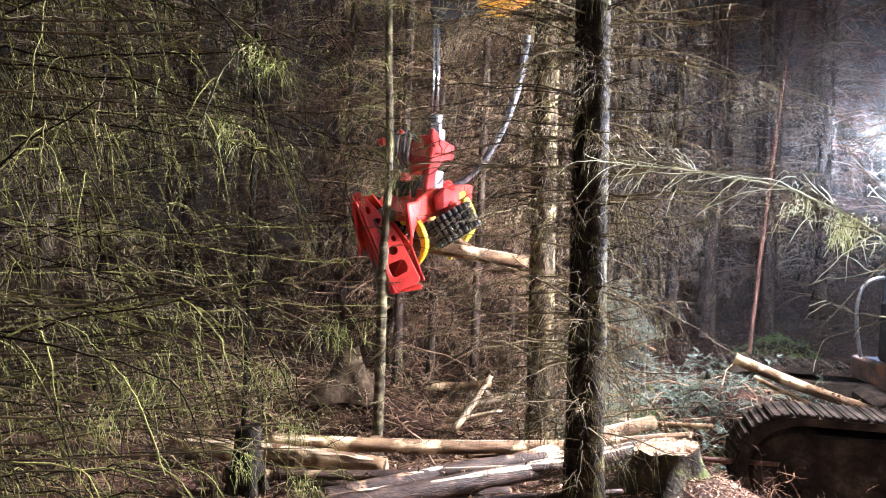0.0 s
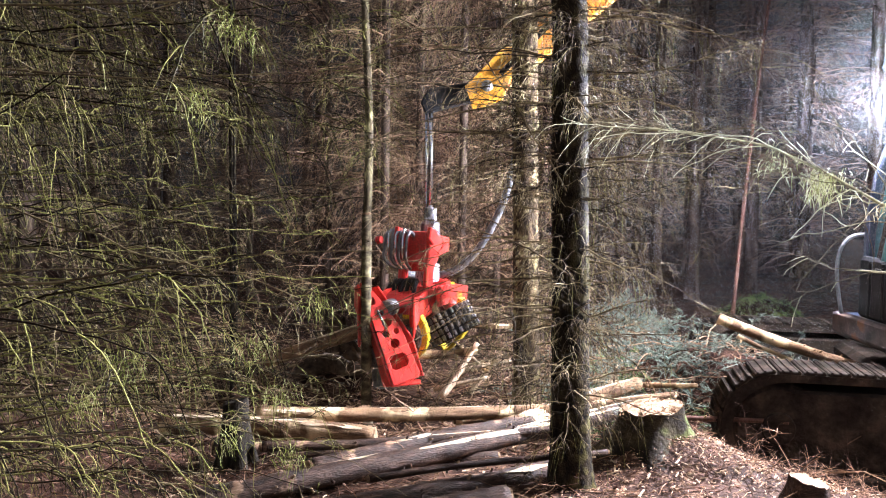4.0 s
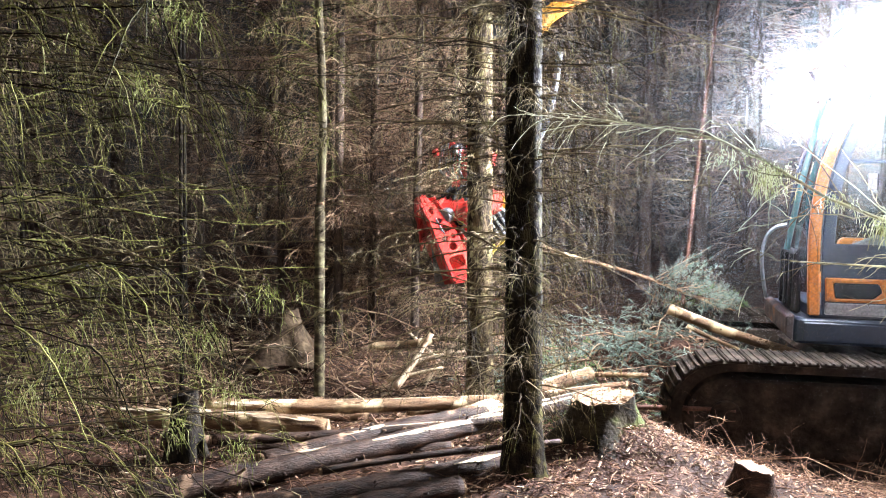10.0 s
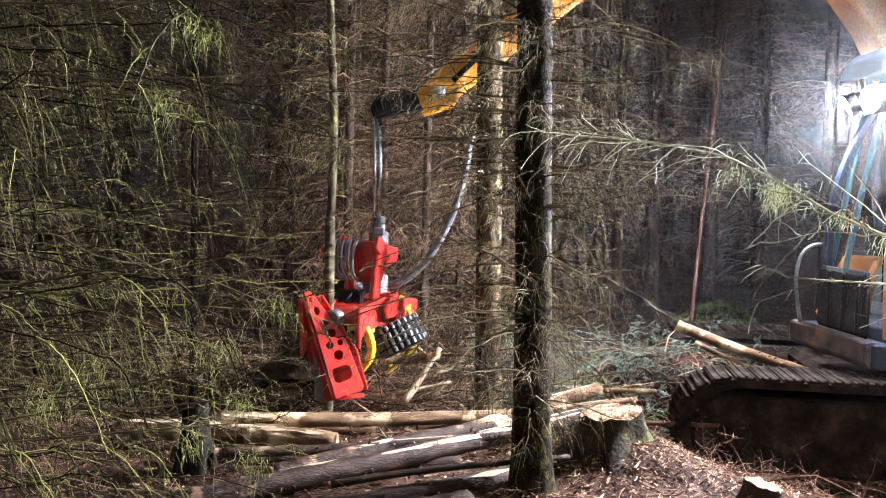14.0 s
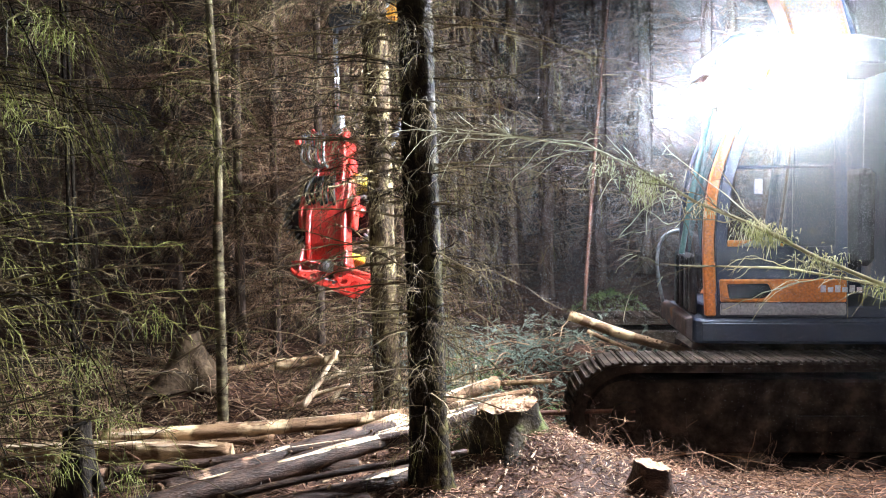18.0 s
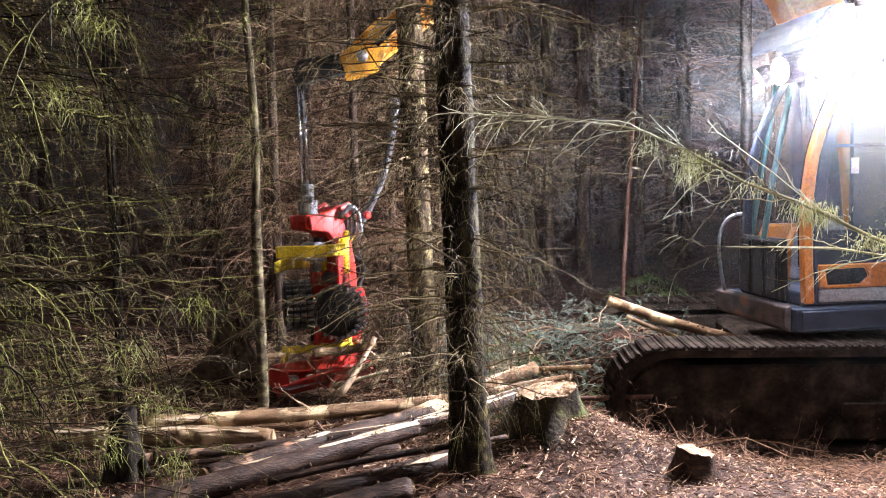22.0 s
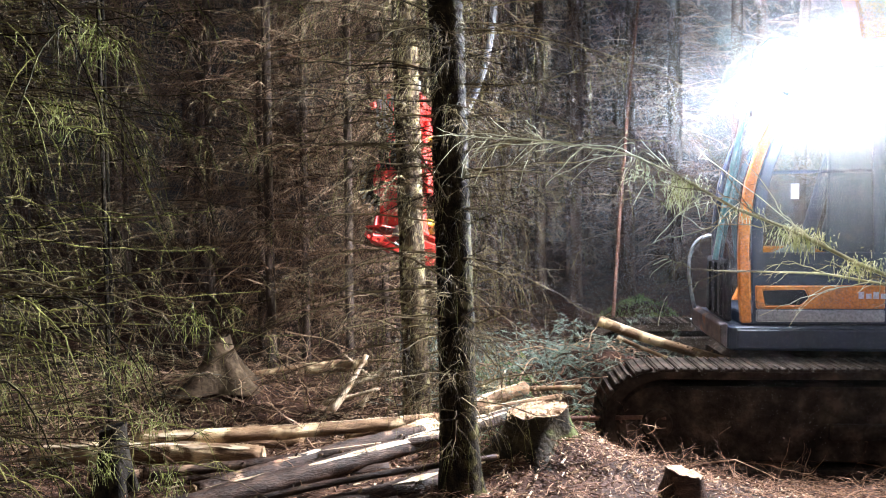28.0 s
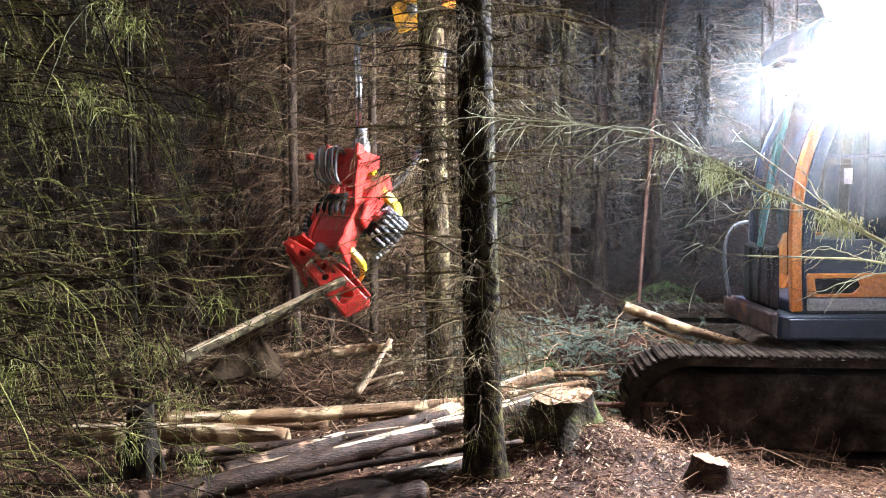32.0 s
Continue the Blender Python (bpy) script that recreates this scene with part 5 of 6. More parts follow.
saw_plate("saw_box_side", (0, -0.8, 0.6), [(0, 0.012), (W, 0.012), (W - 0.02, 0.2), (0.5, 0.3), (0.12, 0.26), (0, 0.1)], (), "solid red side of the saw box")
on_frame("saw_box_end", Build().prism([(-0.07, -0.84), (0.12, -0.975), (0.3, -0.82), (0.26, -0.74), (-0.04, -0.74)], -0.55, -0.535, Matrix(((0, 1, 0, 0), (1, 0, 0, 0), (0, 0, 1, 0), (0, 0, 0, 1))), ch=0.004), RED)
on_frame("saw_box_cover", Build().prism([(0.18, -0.3), (0.22, -0.12), (-0.2, 0.2), (-0.5, 0.29), (-0.53, -0.04), (-0.1, -0.34)], -0.745, -0.73, flat, ch=0.004), RED)
on_frame("saw_bar", Build().prism([(-0.62, -0.05), (-0.6, 0.02), (-0.1, 0.03), (0.05, -0.05), (-0.1, -0.13), (-0.6, -0.12)], -0.87, -0.862, flat, ch=0.0), STEEL, "grey steel saw bar")
on_frame("foot_plate", Build().prism([(0.0, -0.6), (0.13, -0.6), (0.19, -0.9), (-0.28, -0.9), (-0.1, -0.72)], -0.24, -0.21, ch=0.01), RED, "red foot of the head frame")
on_frame("foot_plate", Build().prism([(0.0, -0.6), (0.13, -0.6), (0.15, -0.76), (-0.2, -0.76), (-0.1, -0.72)], 0.2, 0.23, ch=0.01), RED)
on_frame("saw_motor", Build().disc((0.05, 0.0, -0.76), (0, 0, 1), 0.07, 0.1, 16), STEEL)
on_frame("top_cover", Build().box((0.06, -0.12, 0.0), (0.15, 0.12, 0.16), ch=0.03), RED, "red cover plate on the head")
on_frame("marker_plate", Build().box((0.02, -0.18, 0.33), (0.07, 0.02, 0.42), ch=0.01), YELLOW)


# ---- stems that the head holds ----
def stem_thing(name, L, r0, r1, bark, label, rng, crown=0.45, leaf=NEEDLE_BLUE):
    """A felled young tree lying along its own z, butt at the origin."""
    t = thing(name, pose(0, 0, 0), label, "felled tree")
    k = 34
    pts = [(0.02 * math.sin(i * 0.35), 0.02 * math.cos(i * 0.31), L * i / (k - 1)) for i in range(k)]
    part("stem", Build().tube(pts, [r0 + (r1 - r0) * i / (k - 1) for i in range(k)], 14, True, 0.08, L), bark, t, smooth=True)
    part("sawn_face", Build().disc((pts[0][0], pts[0][1], -0.004), (0, 0, 1), r0 * 0.9, 0.012), WOOD_CUT, t)
    m = boughs(rng, pts, (L * (1 - crown), L * 0.98), 60, (0.35, 0.6), rise=0.5, droop=(-0.2, 0.2))
    # the boughs shorten towards the tip
    m = m[:, :1] + (m - m[:, :1]) * np.clip(1.25 - (m[:, :1, 2:] - L * (1 - crown)) / (L * crown), 0.2, 1.0)
    s = offshoots(rng, m, 10, (0.08, 0.24), (0.0, 0.3), k=5)
    nn = offshoots(rng, s, 22, (0.02, 0.045), (0.0, 0.2), k=3, wiggle=0.02, taper=0.2)
    tagged(part("spray", strands("spray", [(m, 0.006, 0.002), (s, 0.0022, 0.001)], TWIG_BROWN), TWIG_BROWN, t, "side twigs of the crown"), kind="stuff")
    tagged(part("crown", strands("crown", [(nn, 0.0016, 0.0009)], leaf), leaf, t, "blue-green needled crown"), kind="stuff")
    return t


held = stem_thing("held_tree", 3.0, 0.033, 0.01, BARK_STRIP, "young felled tree with torn bark and a blue-green crown", R, 0.36)
BUTT = 1.6
thin_tree = stem_thing("thin_conifer", 4.9, 0.034, 0.02, BARK_THIN, "thin lichened conifer that gets felled", R, 0.4, NEEDLE)
m = boughs(R, [(0, 0, 0), (0, 0, 4.9)], (0.1, 2.9), 64, (0.25, 0.95), droop=(0.1, 0.7))
s = offshoots(R, m, 10, (0.1, 0.35), (0.3, 1.3), k=7)
tagged(part("spray", strands("spray", [(m, 0.005, 0.0015), (s, 0.002, 0.0009)], TWIG_LICHEN), TWIG_LICHEN, thin_tree, "dry side twigs"), kind="stuff")
thin_butt = log("butt_log", (0, 0, 0), (0, 0, BUTT), 0.045, 0.039, BARK_THIN, "butt of the thin conifer, cut off and thrust out", n=14, bend=0.0, peel=[(0.04, 0.97, 90), (0.08, 0.95, 62), (0.05, 0.9, 118)])
cut_log = log("cut_log", (0, 0, 0), (0, 0, 1.5), 0.06, 0.056, BARK_STRIP, "freshly cut pale log with torn bark", peel=[(0.05, 0.9, 20), (0.1, 0.95, 160)])

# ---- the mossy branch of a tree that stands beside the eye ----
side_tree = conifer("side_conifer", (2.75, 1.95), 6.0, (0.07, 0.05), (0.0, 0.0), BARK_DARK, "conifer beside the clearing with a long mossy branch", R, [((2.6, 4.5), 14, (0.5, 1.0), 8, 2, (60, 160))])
zb = side_tree.matrix_basis.translation
way = [(2.72, 1.95, 0.95), (1.49, 2.2, 1.44), (1.32, 2.35, 1.56), (1.18, 2.45, 1.63), (1.05, 2.55, 1.73), (0.9, 2.65, 1.82), (0.65, 2.85, 1.88), (0.44, 3.05, 1.91)]
low = [(2.3, 2.02, 1.2), (1.75, 2.2, 1.36), (1.45, 2.4, 1.42), (1.15, 2.6, 1.42)]
main = np.array([[np.interp(np.linspace(0, 7, 24), np.arange(8), [p[i] - zb[i] for p in way]) for i in range(3)]]).transpose(0, 2, 1)
twin = np.array([[np.interp(np.linspace(0, 3, 24), np.arange(4), [p[i] - zb[i] for p in q]) for i in range(3)] for q in (low,)]).transpose(0, 2, 1)
sd = offshoots(R, main, 21, (0.25, 0.7), (-0.2, 0.5), spread=0.55, up=0.02, first=0.2, k=12, wiggle=0.1, taper=0.35, along=1.2, zs=0.22)
sd = np.concatenate([sd, offshoots(R, twin, 8, (0.15, 0.5), (-0.2, 0.6), spread=0.55, first=0.25, k=12, wiggle=0.12, taper=0.4, zs=0.2)])
main = np.concatenate([main, twin])
fn = offshoots(R, sd, 5, (0.04, 0.2), (-0.2, 1.1), spread=0.8, k=7, wiggle=0.14, zs=0.25)
more = offshoots(dead, main[:1], 13, (0.06, 0.3), (-0.3, 0.9), spread=0.9, first=0.45, k=12, wiggle=0.16, taper=0.2, along=1.0, zs=0.25)
fn = np.concatenate([fn, offshoots(dead, more, 4, (0.03, 0.16), (-0.3, 1.0), spread=0.8, k=7, wiggle=0.15, zs=0.25)])
sd = np.concatenate([sd, more])
part("mossy_branch", strands("mossy_branch", [(main, 0.009, 0.0028), (sd, 0.0023, 0.0011), (fn, 0.0013, 0.0008)], TWIG_LIT), TWIG_LIT, side_tree, "long lichened branch")
tuft = []
for cx, cy, cz, cnt, sz in ((0.94, 2.63, 1.76, 10, 0.05), (1.05, 2.55, 1.71, 26, 0.05), (1.05, 2.55, 1.66, 10, 0.06), (1.21, 2.43, 1.62, 12, 0.04), (1.33, 2.35, 1.55, 26, 0.06), (1.36, 2.31, 1.53, 14, 0.05), (1.46, 2.22, 1.46, 20, 0.05), (1.62, 2.15, 1.38, 12, 0.05)):
    cnt *= 7
    st = np.array([cx - zb[0], cy - zb[1], cz - zb[2]]) + R.normal(0, 1, (cnt, 3)) * np.array([0.036, 0.03, 0.016])
    tuft.append(lines_from(R, st, unit(R.normal(0, 1, (cnt, 3)) * np.array([1, 1, 0.8])), R.uniform(0.2, 0.9, cnt) * sz * 0.42, R.uniform(0.3, 2.6, cnt), 6, 0.35))
tagged(part("moss", strands("moss", [(np.concatenate(tuft), 0.0013, 0.0008)], LICHEN_LIT), LICHEN_LIT, side_tree, "yellow-green moss tufts, colour lightened as by lamplight"), kind="stuff")


# a young fir and a low seedling among the brash
conifer("young_fir", (1.0, 6.3), 0.62, (0.014, 0.004), (0.05, 0.0), BARK_FAR, "young blue-green fir with drooping needled boughs in the brash", R, [((0.15, 0.6), 26, (0.12, 0.36), 7, 0, None)], leafmat=NEEDLE_BLUE, needles=0.6, bend=0.01, n=8, hook=0.15, thick=0.6)
conifer("fir_seedling", (1.12, 5.75), 0.42, (0.008, 0.003), (0.02, 0.0), BARK_FAR, "small pale green fir seedling behind the stump", R, [((0.1, 0.4), 14, (0.06, 0.16), 6, 0, None)], needles=1.0, bend=0.005, n=8, hook=0.05, thick=0.5, leafmat=NEEDLE_BLUE)

def hummock(x, y, r, h):
    """A low mound overgrown with moss."""
    t = thing("mossy_hummock", pose(x, y, hz(x, y) - 0.05), "low hummock overgrown with yellow-green moss", "moss mound")
    b, n, k = Build(), 26, 8
    for i in range(k + 1):
        s = i / k
        for j in range(n):
            w = 2 * math.pi * j / n
            d = r * math.cos(s * 1.5) * (1 + 0.25 * noise.noise(Vector((math.cos(w) * 2, math.sin(w) * 2, s * 2 + x))))
            b.v.append((d * 1.5 * math.cos(w), d * math.sin(w), h * math.sin(s * 1.57) * (1 + 0.2 * noise.noise(Vector((w, s * 3, y))))))
    b.f = [(i * n + j, i * n + (j + 1) % n, (i + 1) * n + (j + 1) % n, (i + 1) * n + j) for i in range(k) for j in range(n)]
    part("mound", b, MOSS, t, smooth=True)
    p = np.array(b.v)[R.integers(0, len(b.v), 2600)] + R.normal(0, 0.02, (2600, 3))
    g = lines_from(R, p, unit(R.normal(0, 1, (2600, 3)) + np.array([0, 0, 0.6])), R.uniform(0.02, 0.07, 2600), R.uniform(0.2, 1.2, 2600), 4, 0.2)
    tagged(part("moss", strands("moss", [(g, 0.004, 0.002)], NEEDLE), NEEDLE, t, "tufts of moss"), kind="stuff")


hummock(3.75, 10.9, 0.4, 0.42)

# ---- brash, litter and chips on the floor ----
def scatter(rng, n, xr, yr, keep=None):
    x, y = rng.uniform(*xr, n), rng.uniform(*yr, n)
    z = np.array([hz(a, b) for a, b in zip(x, y)])
    return np.stack([x, y, z], 1)


def stuff(name, groups, mat, label, category):
    ob = new(name, strands(name, groups, mat))
    tagged(ob, label, category, kind="stuff")
    return ob


p = scatter(R, 7500, (-3.0, 4.0), (3.2, 8.5))
w = unit(R.normal(0, 1, (len(p), 3)) * np.array([1, 1, 0.16]))
stuff("twig_litter", [(lines_from(R, p + np.array([0, 0, 0.02]), w, R.uniform(0.06, 0.34, len(p)), R.uniform(-0.1, 0.3, len(p)), 6, 0.2), 0.003, 0.0015)], LITTER, "broken dry twigs strewn over the forest floor", "twig litter")
p = scatter(R, 14000, (-1.8, 3.2), (3.1, 5.9))
w = unit(R.normal(0, 1, (len(p), 3)) * np.array([1, 1, 0.2]))
stuff("needle_litter", [(lines_from(R, p + np.array([0, 0, 0.012]), w, R.uniform(0.02, 0.09, len(p)), R.uniform(-0.3, 0.3, len(p)), 4, 0.15), 0.0014, 0.0009)], LITTER, "reddish brown needles and bits of bark on the floor", "needle litter")
p = scatter(R, 1500, (-3.2, 4.4), (5.8, 9.2))
w = unit(R.normal(0, 1, (len(p), 3)) * np.array([1, 1, 0.3]) + np.array([0, 0, 0.25]))
m = lines_from(R, p + np.array([0, 0, 0.03]), w, R.uniform(0.3, 1.1, len(p)), R.uniform(0.1, 0.5, len(p)), 7, 0.15)
s = offshoots(R, m, 7, (0.08, 0.35), (0.0, 0.6), k=5)
stuff("brash", [(m, 0.007, 0.002), (s, 0.0025, 0.001)], TWIG_BROWN, "heaps of bare cut branches behind the logs", "brash")
p = scatter(R, 130, (1.5, 3.4), (4.7, 5.65))
w = unit(R.normal(0, 1, (len(p), 3)) * np.array([1, 0.6, 0.5]) + np.array([0, 0, 0.5]))
m = lines_from(R, p, w, R.uniform(0.12, 0.42, len(p)), R.uniform(0.0, 0.4, len(p)), 7, 0.1)
s = offshoots(R, m, 6, (0.08, 0.25), (0.0, 0.4), k=5)
stuff("brush", [(m, 0.0024, 0.001), (s, 0.0012, 0.0007)], LITTER, "reddish dry brushwood against the crawler track", "brushwood")
for nm, cnt, xr, yr, mat, lab in (("fir_boughs", 330, (0.7, 3.0), (6.6, 8.2), NEEDLE_BLUE, "blue-green cut fir boughs lying in the brash"), ("spruce_boughs", 70, (0.5, 1.5), (6.2, 7.0), NEEDLE, "green cut boughs round the foot of a tree")):
    p = scatter(R, cnt, xr, yr)
    w = unit(R.normal(0, 1, (len(p), 3)) * np.array([1, 1, 0.3]) + np.array([0, 0, 0.45]))
    m = lines_from(R, p, w, R.uniform(0.35, 0.95, len(p)), R.uniform(0.2, 0.6, len(p)), 7, 0.1)
    s = offshoots(R, m, 9, (0.08, 0.26), (0.0, 0.3), k=5)
    nn = offshoots(R, s, 20, (0.02, 0.045), (0.0, 0.2), k=3, wiggle=0.02, taper=0.2)
    stuff(nm, [(m, 0.004, 0.0015), (s, 0.0018, 0.001), (nn, 0.0017, 0.001)], mat, lab, "cut boughs")


def chips(name, n, xr, yr, size, label):
    """Flat splinters of fresh wood, each a small tilted slab."""
    p = scatter(R, n, xr, yr)
    vs, fs = [], []
    for i, (x, y, z) in enumerate(p):
        L, W, H = R.uniform(*size), R.uniform(0.3, 0.6) * size[0], 0.003
        mt = pose(x, y, z + 0.012, R.uniform(-35, 35), R.uniform(-35, 35), R.uniform(0, 360))
        o = len(vs)
        for a, b, c in ((-L, -W, -H), (L, -W * 0.4, -H), (L * 0.9, W * 0.7, -H), (-L, W, -H), (-L, -W, H), (L, -W * 0.4, H), (L * 0.9, W * 0.7, H), (-L, W, H)):
            vs.append(tuple(mt @ Vector((a / 2, b / 2, c))))
        fs += [(o, o + 3, o + 2, o + 1), (o + 4, o + 5, o + 6, o + 7), (o, o + 1, o + 5, o + 4), (o + 1, o + 2, o + 6, o + 5), (o + 2, o + 3, o + 7, o + 6), (o + 3, o, o + 4, o + 7)]
    ob = new(name, mesh(name, vs, fs, WOOD_CHIP))
    tagged(ob, label, "wood chips", kind="stuff")


chips("wood_chips", 3000, (0.3, 2.9), (3.2, 5.7), (0.01, 0.045), "fresh wood chips strewn round the stumps")
chips("sawdust_heap", 650, (1.12, 1.75), (4.55, 5.15), (0.008, 0.035), "pale heap of sawdust and chips on the slope beside the stump")
chips("wood_splinters", 1000, (-1.8, 1.2), (4.2, 7.2), (0.03, 0.11), "pale splinters among the logs")


# ---- what moves: rows of seconds, the head's joint (x, y, z), slewing, turn of the head, tilt of its frame ----
HEAD = [
    (0, -0.62, 7.10, 2.37, 0),
    (0.5, -0.65, 7.10, 2.27, 0),
    (1, -0.65, 7.10, 2.09, 0),
    (1.5, -0.60, 7.10, 1.83, 0),
    (2, -0.52, 7.10, 1.56, 0),
    (3, -0.52, 7.10, 1.34, 0),
    (3.5, -0.50, 7.10, 1.27, 0),
    (5.5, -0.45, 7.18, 1.29, 1),
    (6, -0.24, 7.41, 1.68, 4),
    (6.5, -0.16, 7.56, 1.73, 6),
    (7, -0.06, 7.77, 1.74, 9),
    (8, 0.18, 8.03, 1.66, 13),
    (9, 0.42, 8.11, 1.73, 15),
    (10, 0.40, 8.12, 1.99, 15),
    (11, 0.27, 7.94, 2.02, 12),
    (11.5, 0.04, 7.76, 1.87, 9),
    (12, -0.29, 7.41, 1.65, 4),
    (12.5, -0.46, 7.02, 1.26, -1),
    (13, -0.49, 6.94, 1.26, -2),
    (13.5, -0.60, 6.85, 1.23, -3),
    (15.5, -0.60, 7.10, 1.28, 0),
    (16, -0.45, 7.43, 1.54, 4),
    (16.4, -0.16, 7.71, 1.95, 8),
    (17, -0.00, 7.92, 2.31, 11),
    (17.5, 0.06, 8.06, 2.23, 13),
    (18.2, -0.02, 8.07, 2.25, 13),
    (18.5, 0.10, 8.05, 2.25, 13),
    (19, 0.16, 8.03, 2.04, 13),
    (19.5, 0.06, 7.98, 1.86, 12),
    (20, -0.04, 7.85, 1.85, 10),
    (21, -0.52, 7.51, 1.78, 5),
    (21.5, -0.57, 7.18, 1.69, 1),
    (22, -0.59, 6.93, 1.44, -2),
    (22.5, -0.84, 6.66, 1.21, -5),
    (23, -0.81, 6.57, 1.20, -6),
    (24, -0.83, 6.57, 1.22, -6),
    (24.5, -0.83, 6.57, 1.29, -6),
    (26.5, -0.09, 7.55, 2.60, 6),
    (27, 0.08, 7.83, 2.66, 10),
    (27.5, 0.35, 7.92, 2.70, 12),
    (28, 0.46, 7.90, 2.62, 12),
    (28.5, 0.05, 7.91, 2.50, 11),
    (29, -0.14, 7.86, 2.23, 10),
    (29.5, -0.14, 7.79, 2.07, 9),
    (30, -0.05, 7.70, 2.05, 8),
    (31, -0.11, 7.63, 2.06, 7),
    (32, -0.31, 7.57, 1.98, 6),
]
# seconds, turn of the head, tilt of its frame (0 upright, -90 lying)
TURN = [(0, 242, -74), (1, 241, -76), (2, 245, -84), (3.5, 246, -86), (5.5, 246, -86), (7, 243, -74), (9, 242, -78), (11, 242, -78), (12, 244, -80), (12.7, 246, -88), (15.5, 246, -88),
        (16.4, 243, -76), (17.2, 245, -56), (17.8, 248, -28), (18.2, 260, -6), (18.6, 284, 0), (19, 310, 0), (19.5, 335, 0), (20, 352, 0), (20.5, 372, 0), (21, 394, 0), (21.4, 405, 0), (22, 402, 0), (22.6, 390, 0), (23, 384, 0), (24, 374, 0), (24.5, 368, 0),
        (25.1, 340, 0), (25.6, 310, 0), (26.1, 280, 0), (26.5, 262, 0), (27.5, 252, -4), (28.1, 246, -18), (28.5, 244, -38), (29.4, 243, -44), (30.5, 242, -47), (32, 240, -52)]
# where the crown of the held tree points: seconds and a place in the world
HELD_TO = [(0, 1.68, 8.0, 0.44), (3.5, 1.72, 8.0, 0.3), (6, 1.83, 8.0, 0.25), (8, 1.7, 8.2, 0.8), (9, 2.6, 8.3, 0.92), (10, 2.42, 8.2, 0.63), (11, 2.4, 8.1, 1.18), (12, 1.8, 7.9, 1.0)]
# the butt log: seconds, metres out of the head, rise of its way
OUT = [(0, 0.2, 0.1), (1, 0.9, 0.15), (2, 1.0, -0.2), (3.5, 1.1, -0.3), (5.5, 0.2, -0.3), (6.5, 0.5, -0.3), (8, 1.4, -0.27), (8.5, 1.5, -0.27)]
# the butt of the thin tree in the head: seconds, its outer end, the place where it leaves the head
THRUST = [
    (29.3, (-0.74, 6.00, 0.44), (-0.29, 6.75, 0.82)),
    (29.6, (-0.94, 6.00, 0.29), (-0.34, 6.75, 0.76)),
    (30, (-1.17, 6.00, 0.19), (-0.23, 6.75, 0.85)),
    (30.5, (-1.20, 6.00, 0.16), (-0.28, 6.75, 0.83)),
    (31, (-1.55, 6.00, 0.03), (-0.55, 6.75, 0.79)),
    (31.5, (-1.61, 6.00, 0.39), (-0.76, 6.75, 0.90)),
    (32, (-1.64, 6.00, 0.39), (-0.73, 6.75, 0.76)),
]


def at(rows, t, i):
    return float(np.interp(t, [r[0] for r in rows], [r[i] for r in rows]))


def joint(t):
    return Vector((at(HEAD, t, 1), at(HEAD, t, 2), at(HEAD, t, 3)))


def head_pose(t):
    return Matrix.Translation(joint(t)) @ pose(0, 0, 0, 0, 0, at(TURN, t, 1))


def frame_pose(t):
    # the tilt linkage draws the frame along its length as it lies down
    tilt = at(TURN, t, 2)
    return Matrix.Translation(HINGE) @ pose(0, 0, 0, 0, tilt, 0) @ pose(0, 0, 0.3 * math.sin(radians(-tilt)))


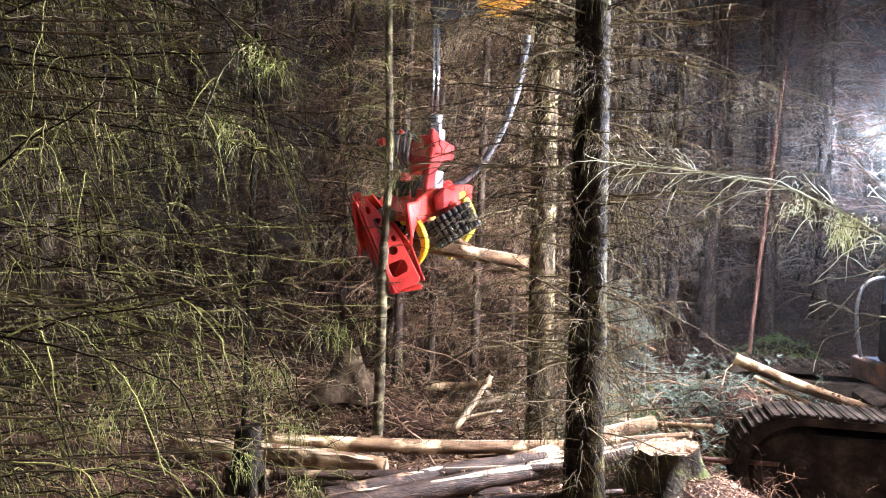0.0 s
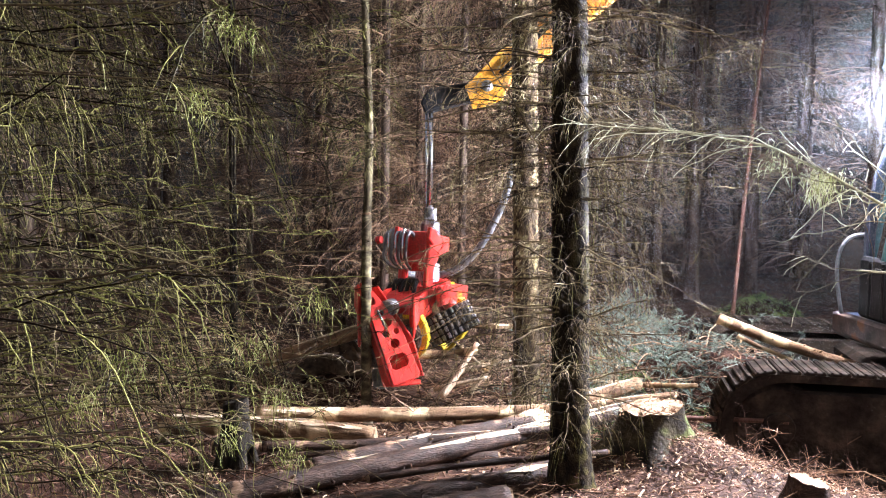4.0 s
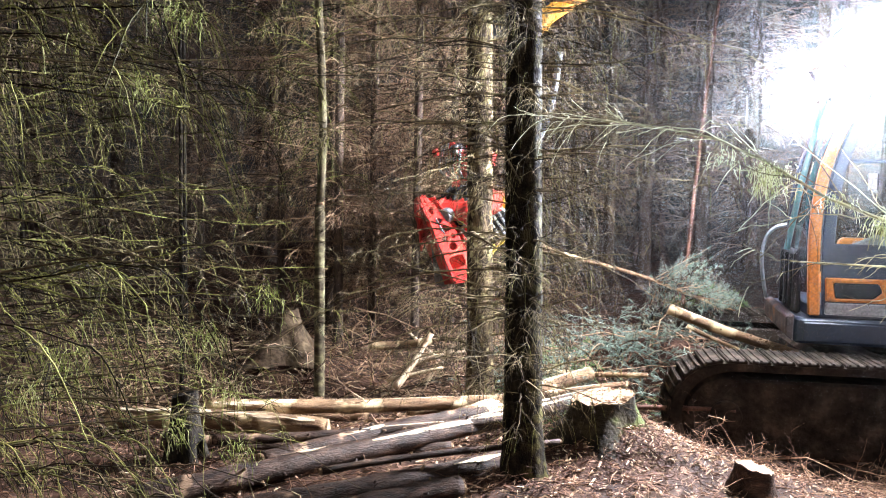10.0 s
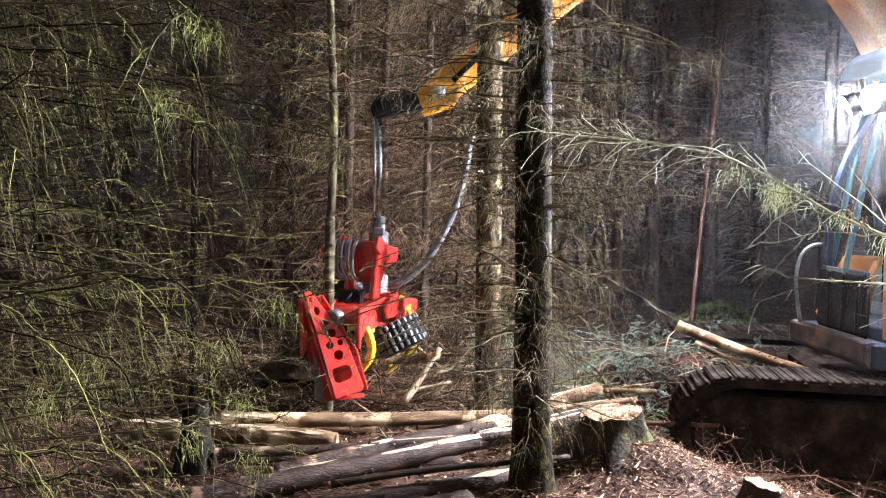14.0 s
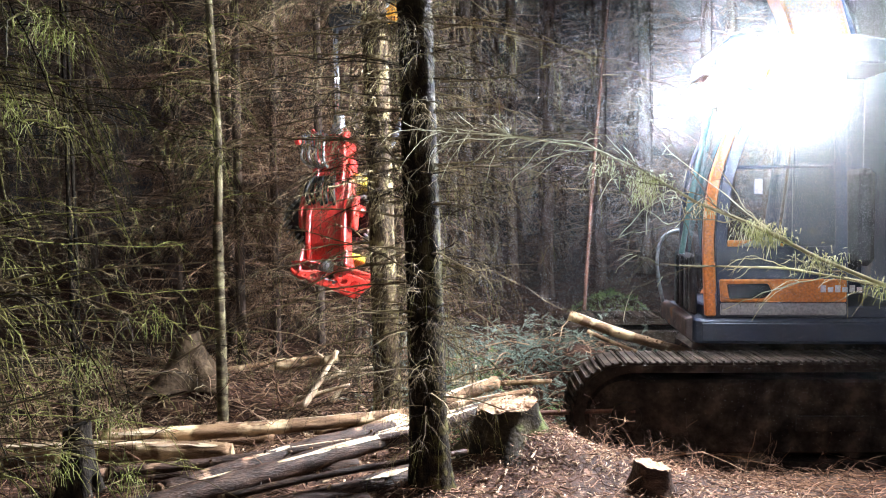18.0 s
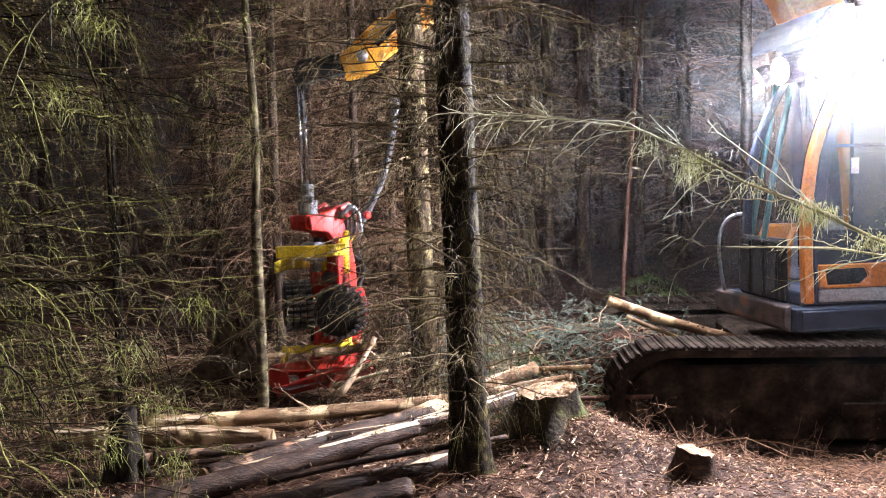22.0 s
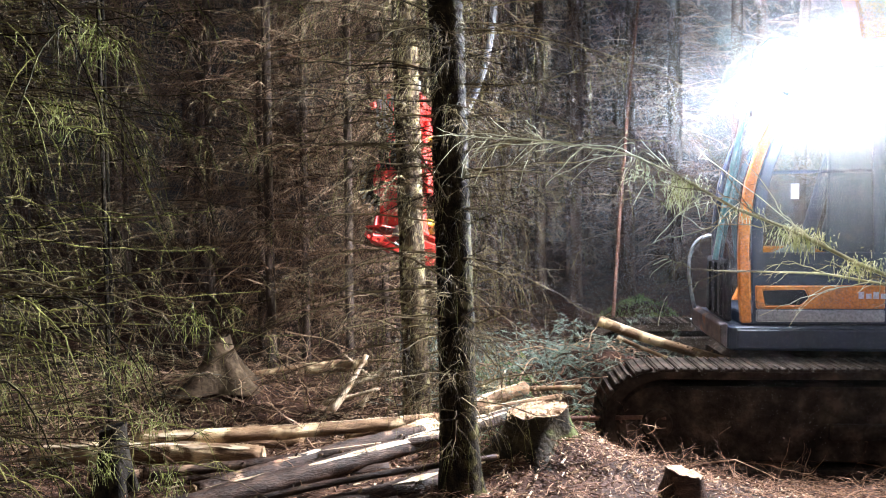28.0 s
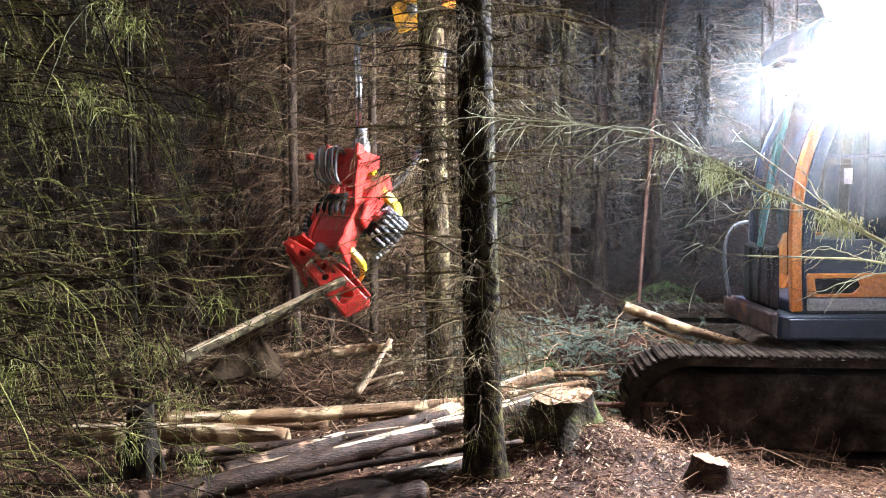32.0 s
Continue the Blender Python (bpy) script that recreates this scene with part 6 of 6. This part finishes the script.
def motions():
    base = pose(AX, AY, AZ, 0, 0, 180)
    inv = base.inverted()
    times = sorted({r[0] for r in HEAD} | {r[0] for r in TURN} | {4.5, 14.5, 25.8})
    rows = {k: [] for k in ("head", "frame", "upper", "boom", "arm", "hanger")}
    for t in times:
        j = inv @ joint(t)
        slew = math.atan2(j.y - BOOM_FOOT.y, j.x)
        turn = Matrix.Rotation(slew, 4, "Z")
        flat = turn.inverted() @ j
        tip = Vector((flat.x - HANG_IN, flat.z + HANG_UP))
        foot = Vector((BOOM_FOOT.x, BOOM_FOOT.z))
        d = tip - foot
        D = min(d.length, BOOM + ARM - 0.02)
        rise = math.atan2(d.y, d.x) + math.acos((BOOM ** 2 + D ** 2 - ARM ** 2) / (2 * BOOM * D))
        elbow = foot + BOOM * Vector((math.cos(rise), math.sin(rise)))
        fall = math.atan2(tip.y - elbow.y, tip.x - elbow.x)
        rows["upper"].append((t, turn))
        rows["boom"].append((t, turn @ pose(foot.x, BOOM_FOOT.y, foot.y) @ Matrix.Rotation(-rise, 4, "Y")))
        rows["arm"].append((t, turn @ pose(elbow.x, BOOM_FOOT.y, elbow.y) @ Matrix.Rotation(-fall, 4, "Y")))
        rows["hanger"].append((t, Matrix.Translation(j) @ turn))
        rows["head"].append((t, head_pose(t)))
        rows["frame"].append((t, frame_pose(t)))
    for ob, k in ((head, "head"), (gripper, "frame"), (upper, "upper"), (boom, "boom"), (arm, "arm"), (hanger, "hanger")):
        walk(ob, rows[k])
    # the tree in the head, butt first past the saw; it drops behind the brash when the head lets go
    grip = lambda t, feed: head_pose(t) @ frame_pose(t) @ pose(-0.26, 0, -0.9 - feed)
    # the held tree's butt follows the log before it
    def swing(t):
        core = (head_pose(t) @ frame_pose(t)) @ Vector((-0.2, 0, -0.1))
        to = (Vector((at(HELD_TO, t, 1), at(HELD_TO, t, 2), at(HELD_TO, t, 3))) - core).normalized()
        return Matrix.Translation(core + to * (-0.4 - 0.5 * smooth(6.3, 7.8, t) + 0.8 * smooth(8.2, 9.2, t))) @ to.to_track_quat("Z", "Y").to_matrix().to_4x4()

    def thrust(t):
        """The butt log pushed out of the head towards the dark stand, as far as OUT tells."""
        d = Vector((-0.93, -0.2, at(OUT, t, 2))).normalized()
        c = grip(t, 0).translation + Vector((-0.08, 0.32, 0.1))
        return Matrix.Translation(c - d * (1.5 - at(OUT, t, 1))) @ d.to_track_quat("X", "Z").to_matrix().to_4x4()
    tr = [(t, swing(t)) for t in (0, 0.5, 1, 1.5, 2, 3, 3.5, 4.5, 5.5, 6, 6.5, 7, 8, 8.5, 9, 10, 11, 11.5, 12)]
    last = tr[-1][1]
    low = pose(-1.7, 7.7, hz(-1.7, 7.7) + 0.03, 0, 88, 9)
    mid = last.lerp(low, 0.5)
    tr += [(12.3, mid), (12.7, low), (32.0, low)]
    walk(held, tr)
    tr = [(t, thrust(t)) for t in (0, 0.5, 1, 1.5, 2, 3, 3.5, 4.5, 5.5, 6, 6.5, 7, 8, 8.5)]
    low = pose(-0.55, 6.25, hz(-1.3, 6.2) + 0.05, 0, 1, 186)
    tr += [(8.8, tr[-1][1].lerp(low, 0.5)), (9.1, low), (32.0, low)]
    walk(cut_log, tr)
    z = hz(-0.93, 6.2) + 0.12
    foot = pose(-0.95, 6.4, z)
    lift = pose(0, 0, BUTT)
    upright = pose(0, 0, 0, 0, -90, 0)
    tops, butts = [(0.0, foot @ lift), (24.5, foot @ lift)], [(0.0, foot @ upright), (24.5, foot @ upright)]
    for t in (25.1, 25.6, 26.1, 26.5, 27, 27.5, 28, 28.5):
        tops.append((t, grip(t, 0) @ lift))
        butts.append((t, grip(t, 0) @ upright))
    for t, end, root in THRUST:
        d = Vector(root) - Vector(end)
        m = Matrix.Translation(end) @ d.to_track_quat("X", "Z").to_matrix().to_4x4() @ pose(0, 0, 0, 110)
        if t < 29.5:
            butts.append((28.9, butts[-1][1].lerp(m, 0.5)))
        butts.append((t, m))
        core = (head_pose(t) @ frame_pose(t)) @ Vector((-0.2, 0, -0.1))
        to = (Vector((0.75, 10.0, 1.5)) - core).normalized()
        tops.append((t, Matrix.Translation(core + to * 0.3) @ to.to_track_quat("Z", "Y").to_matrix().to_4x4()))
    walk(thin_tree, tops)
    walk(thin_butt, butts)


motions()
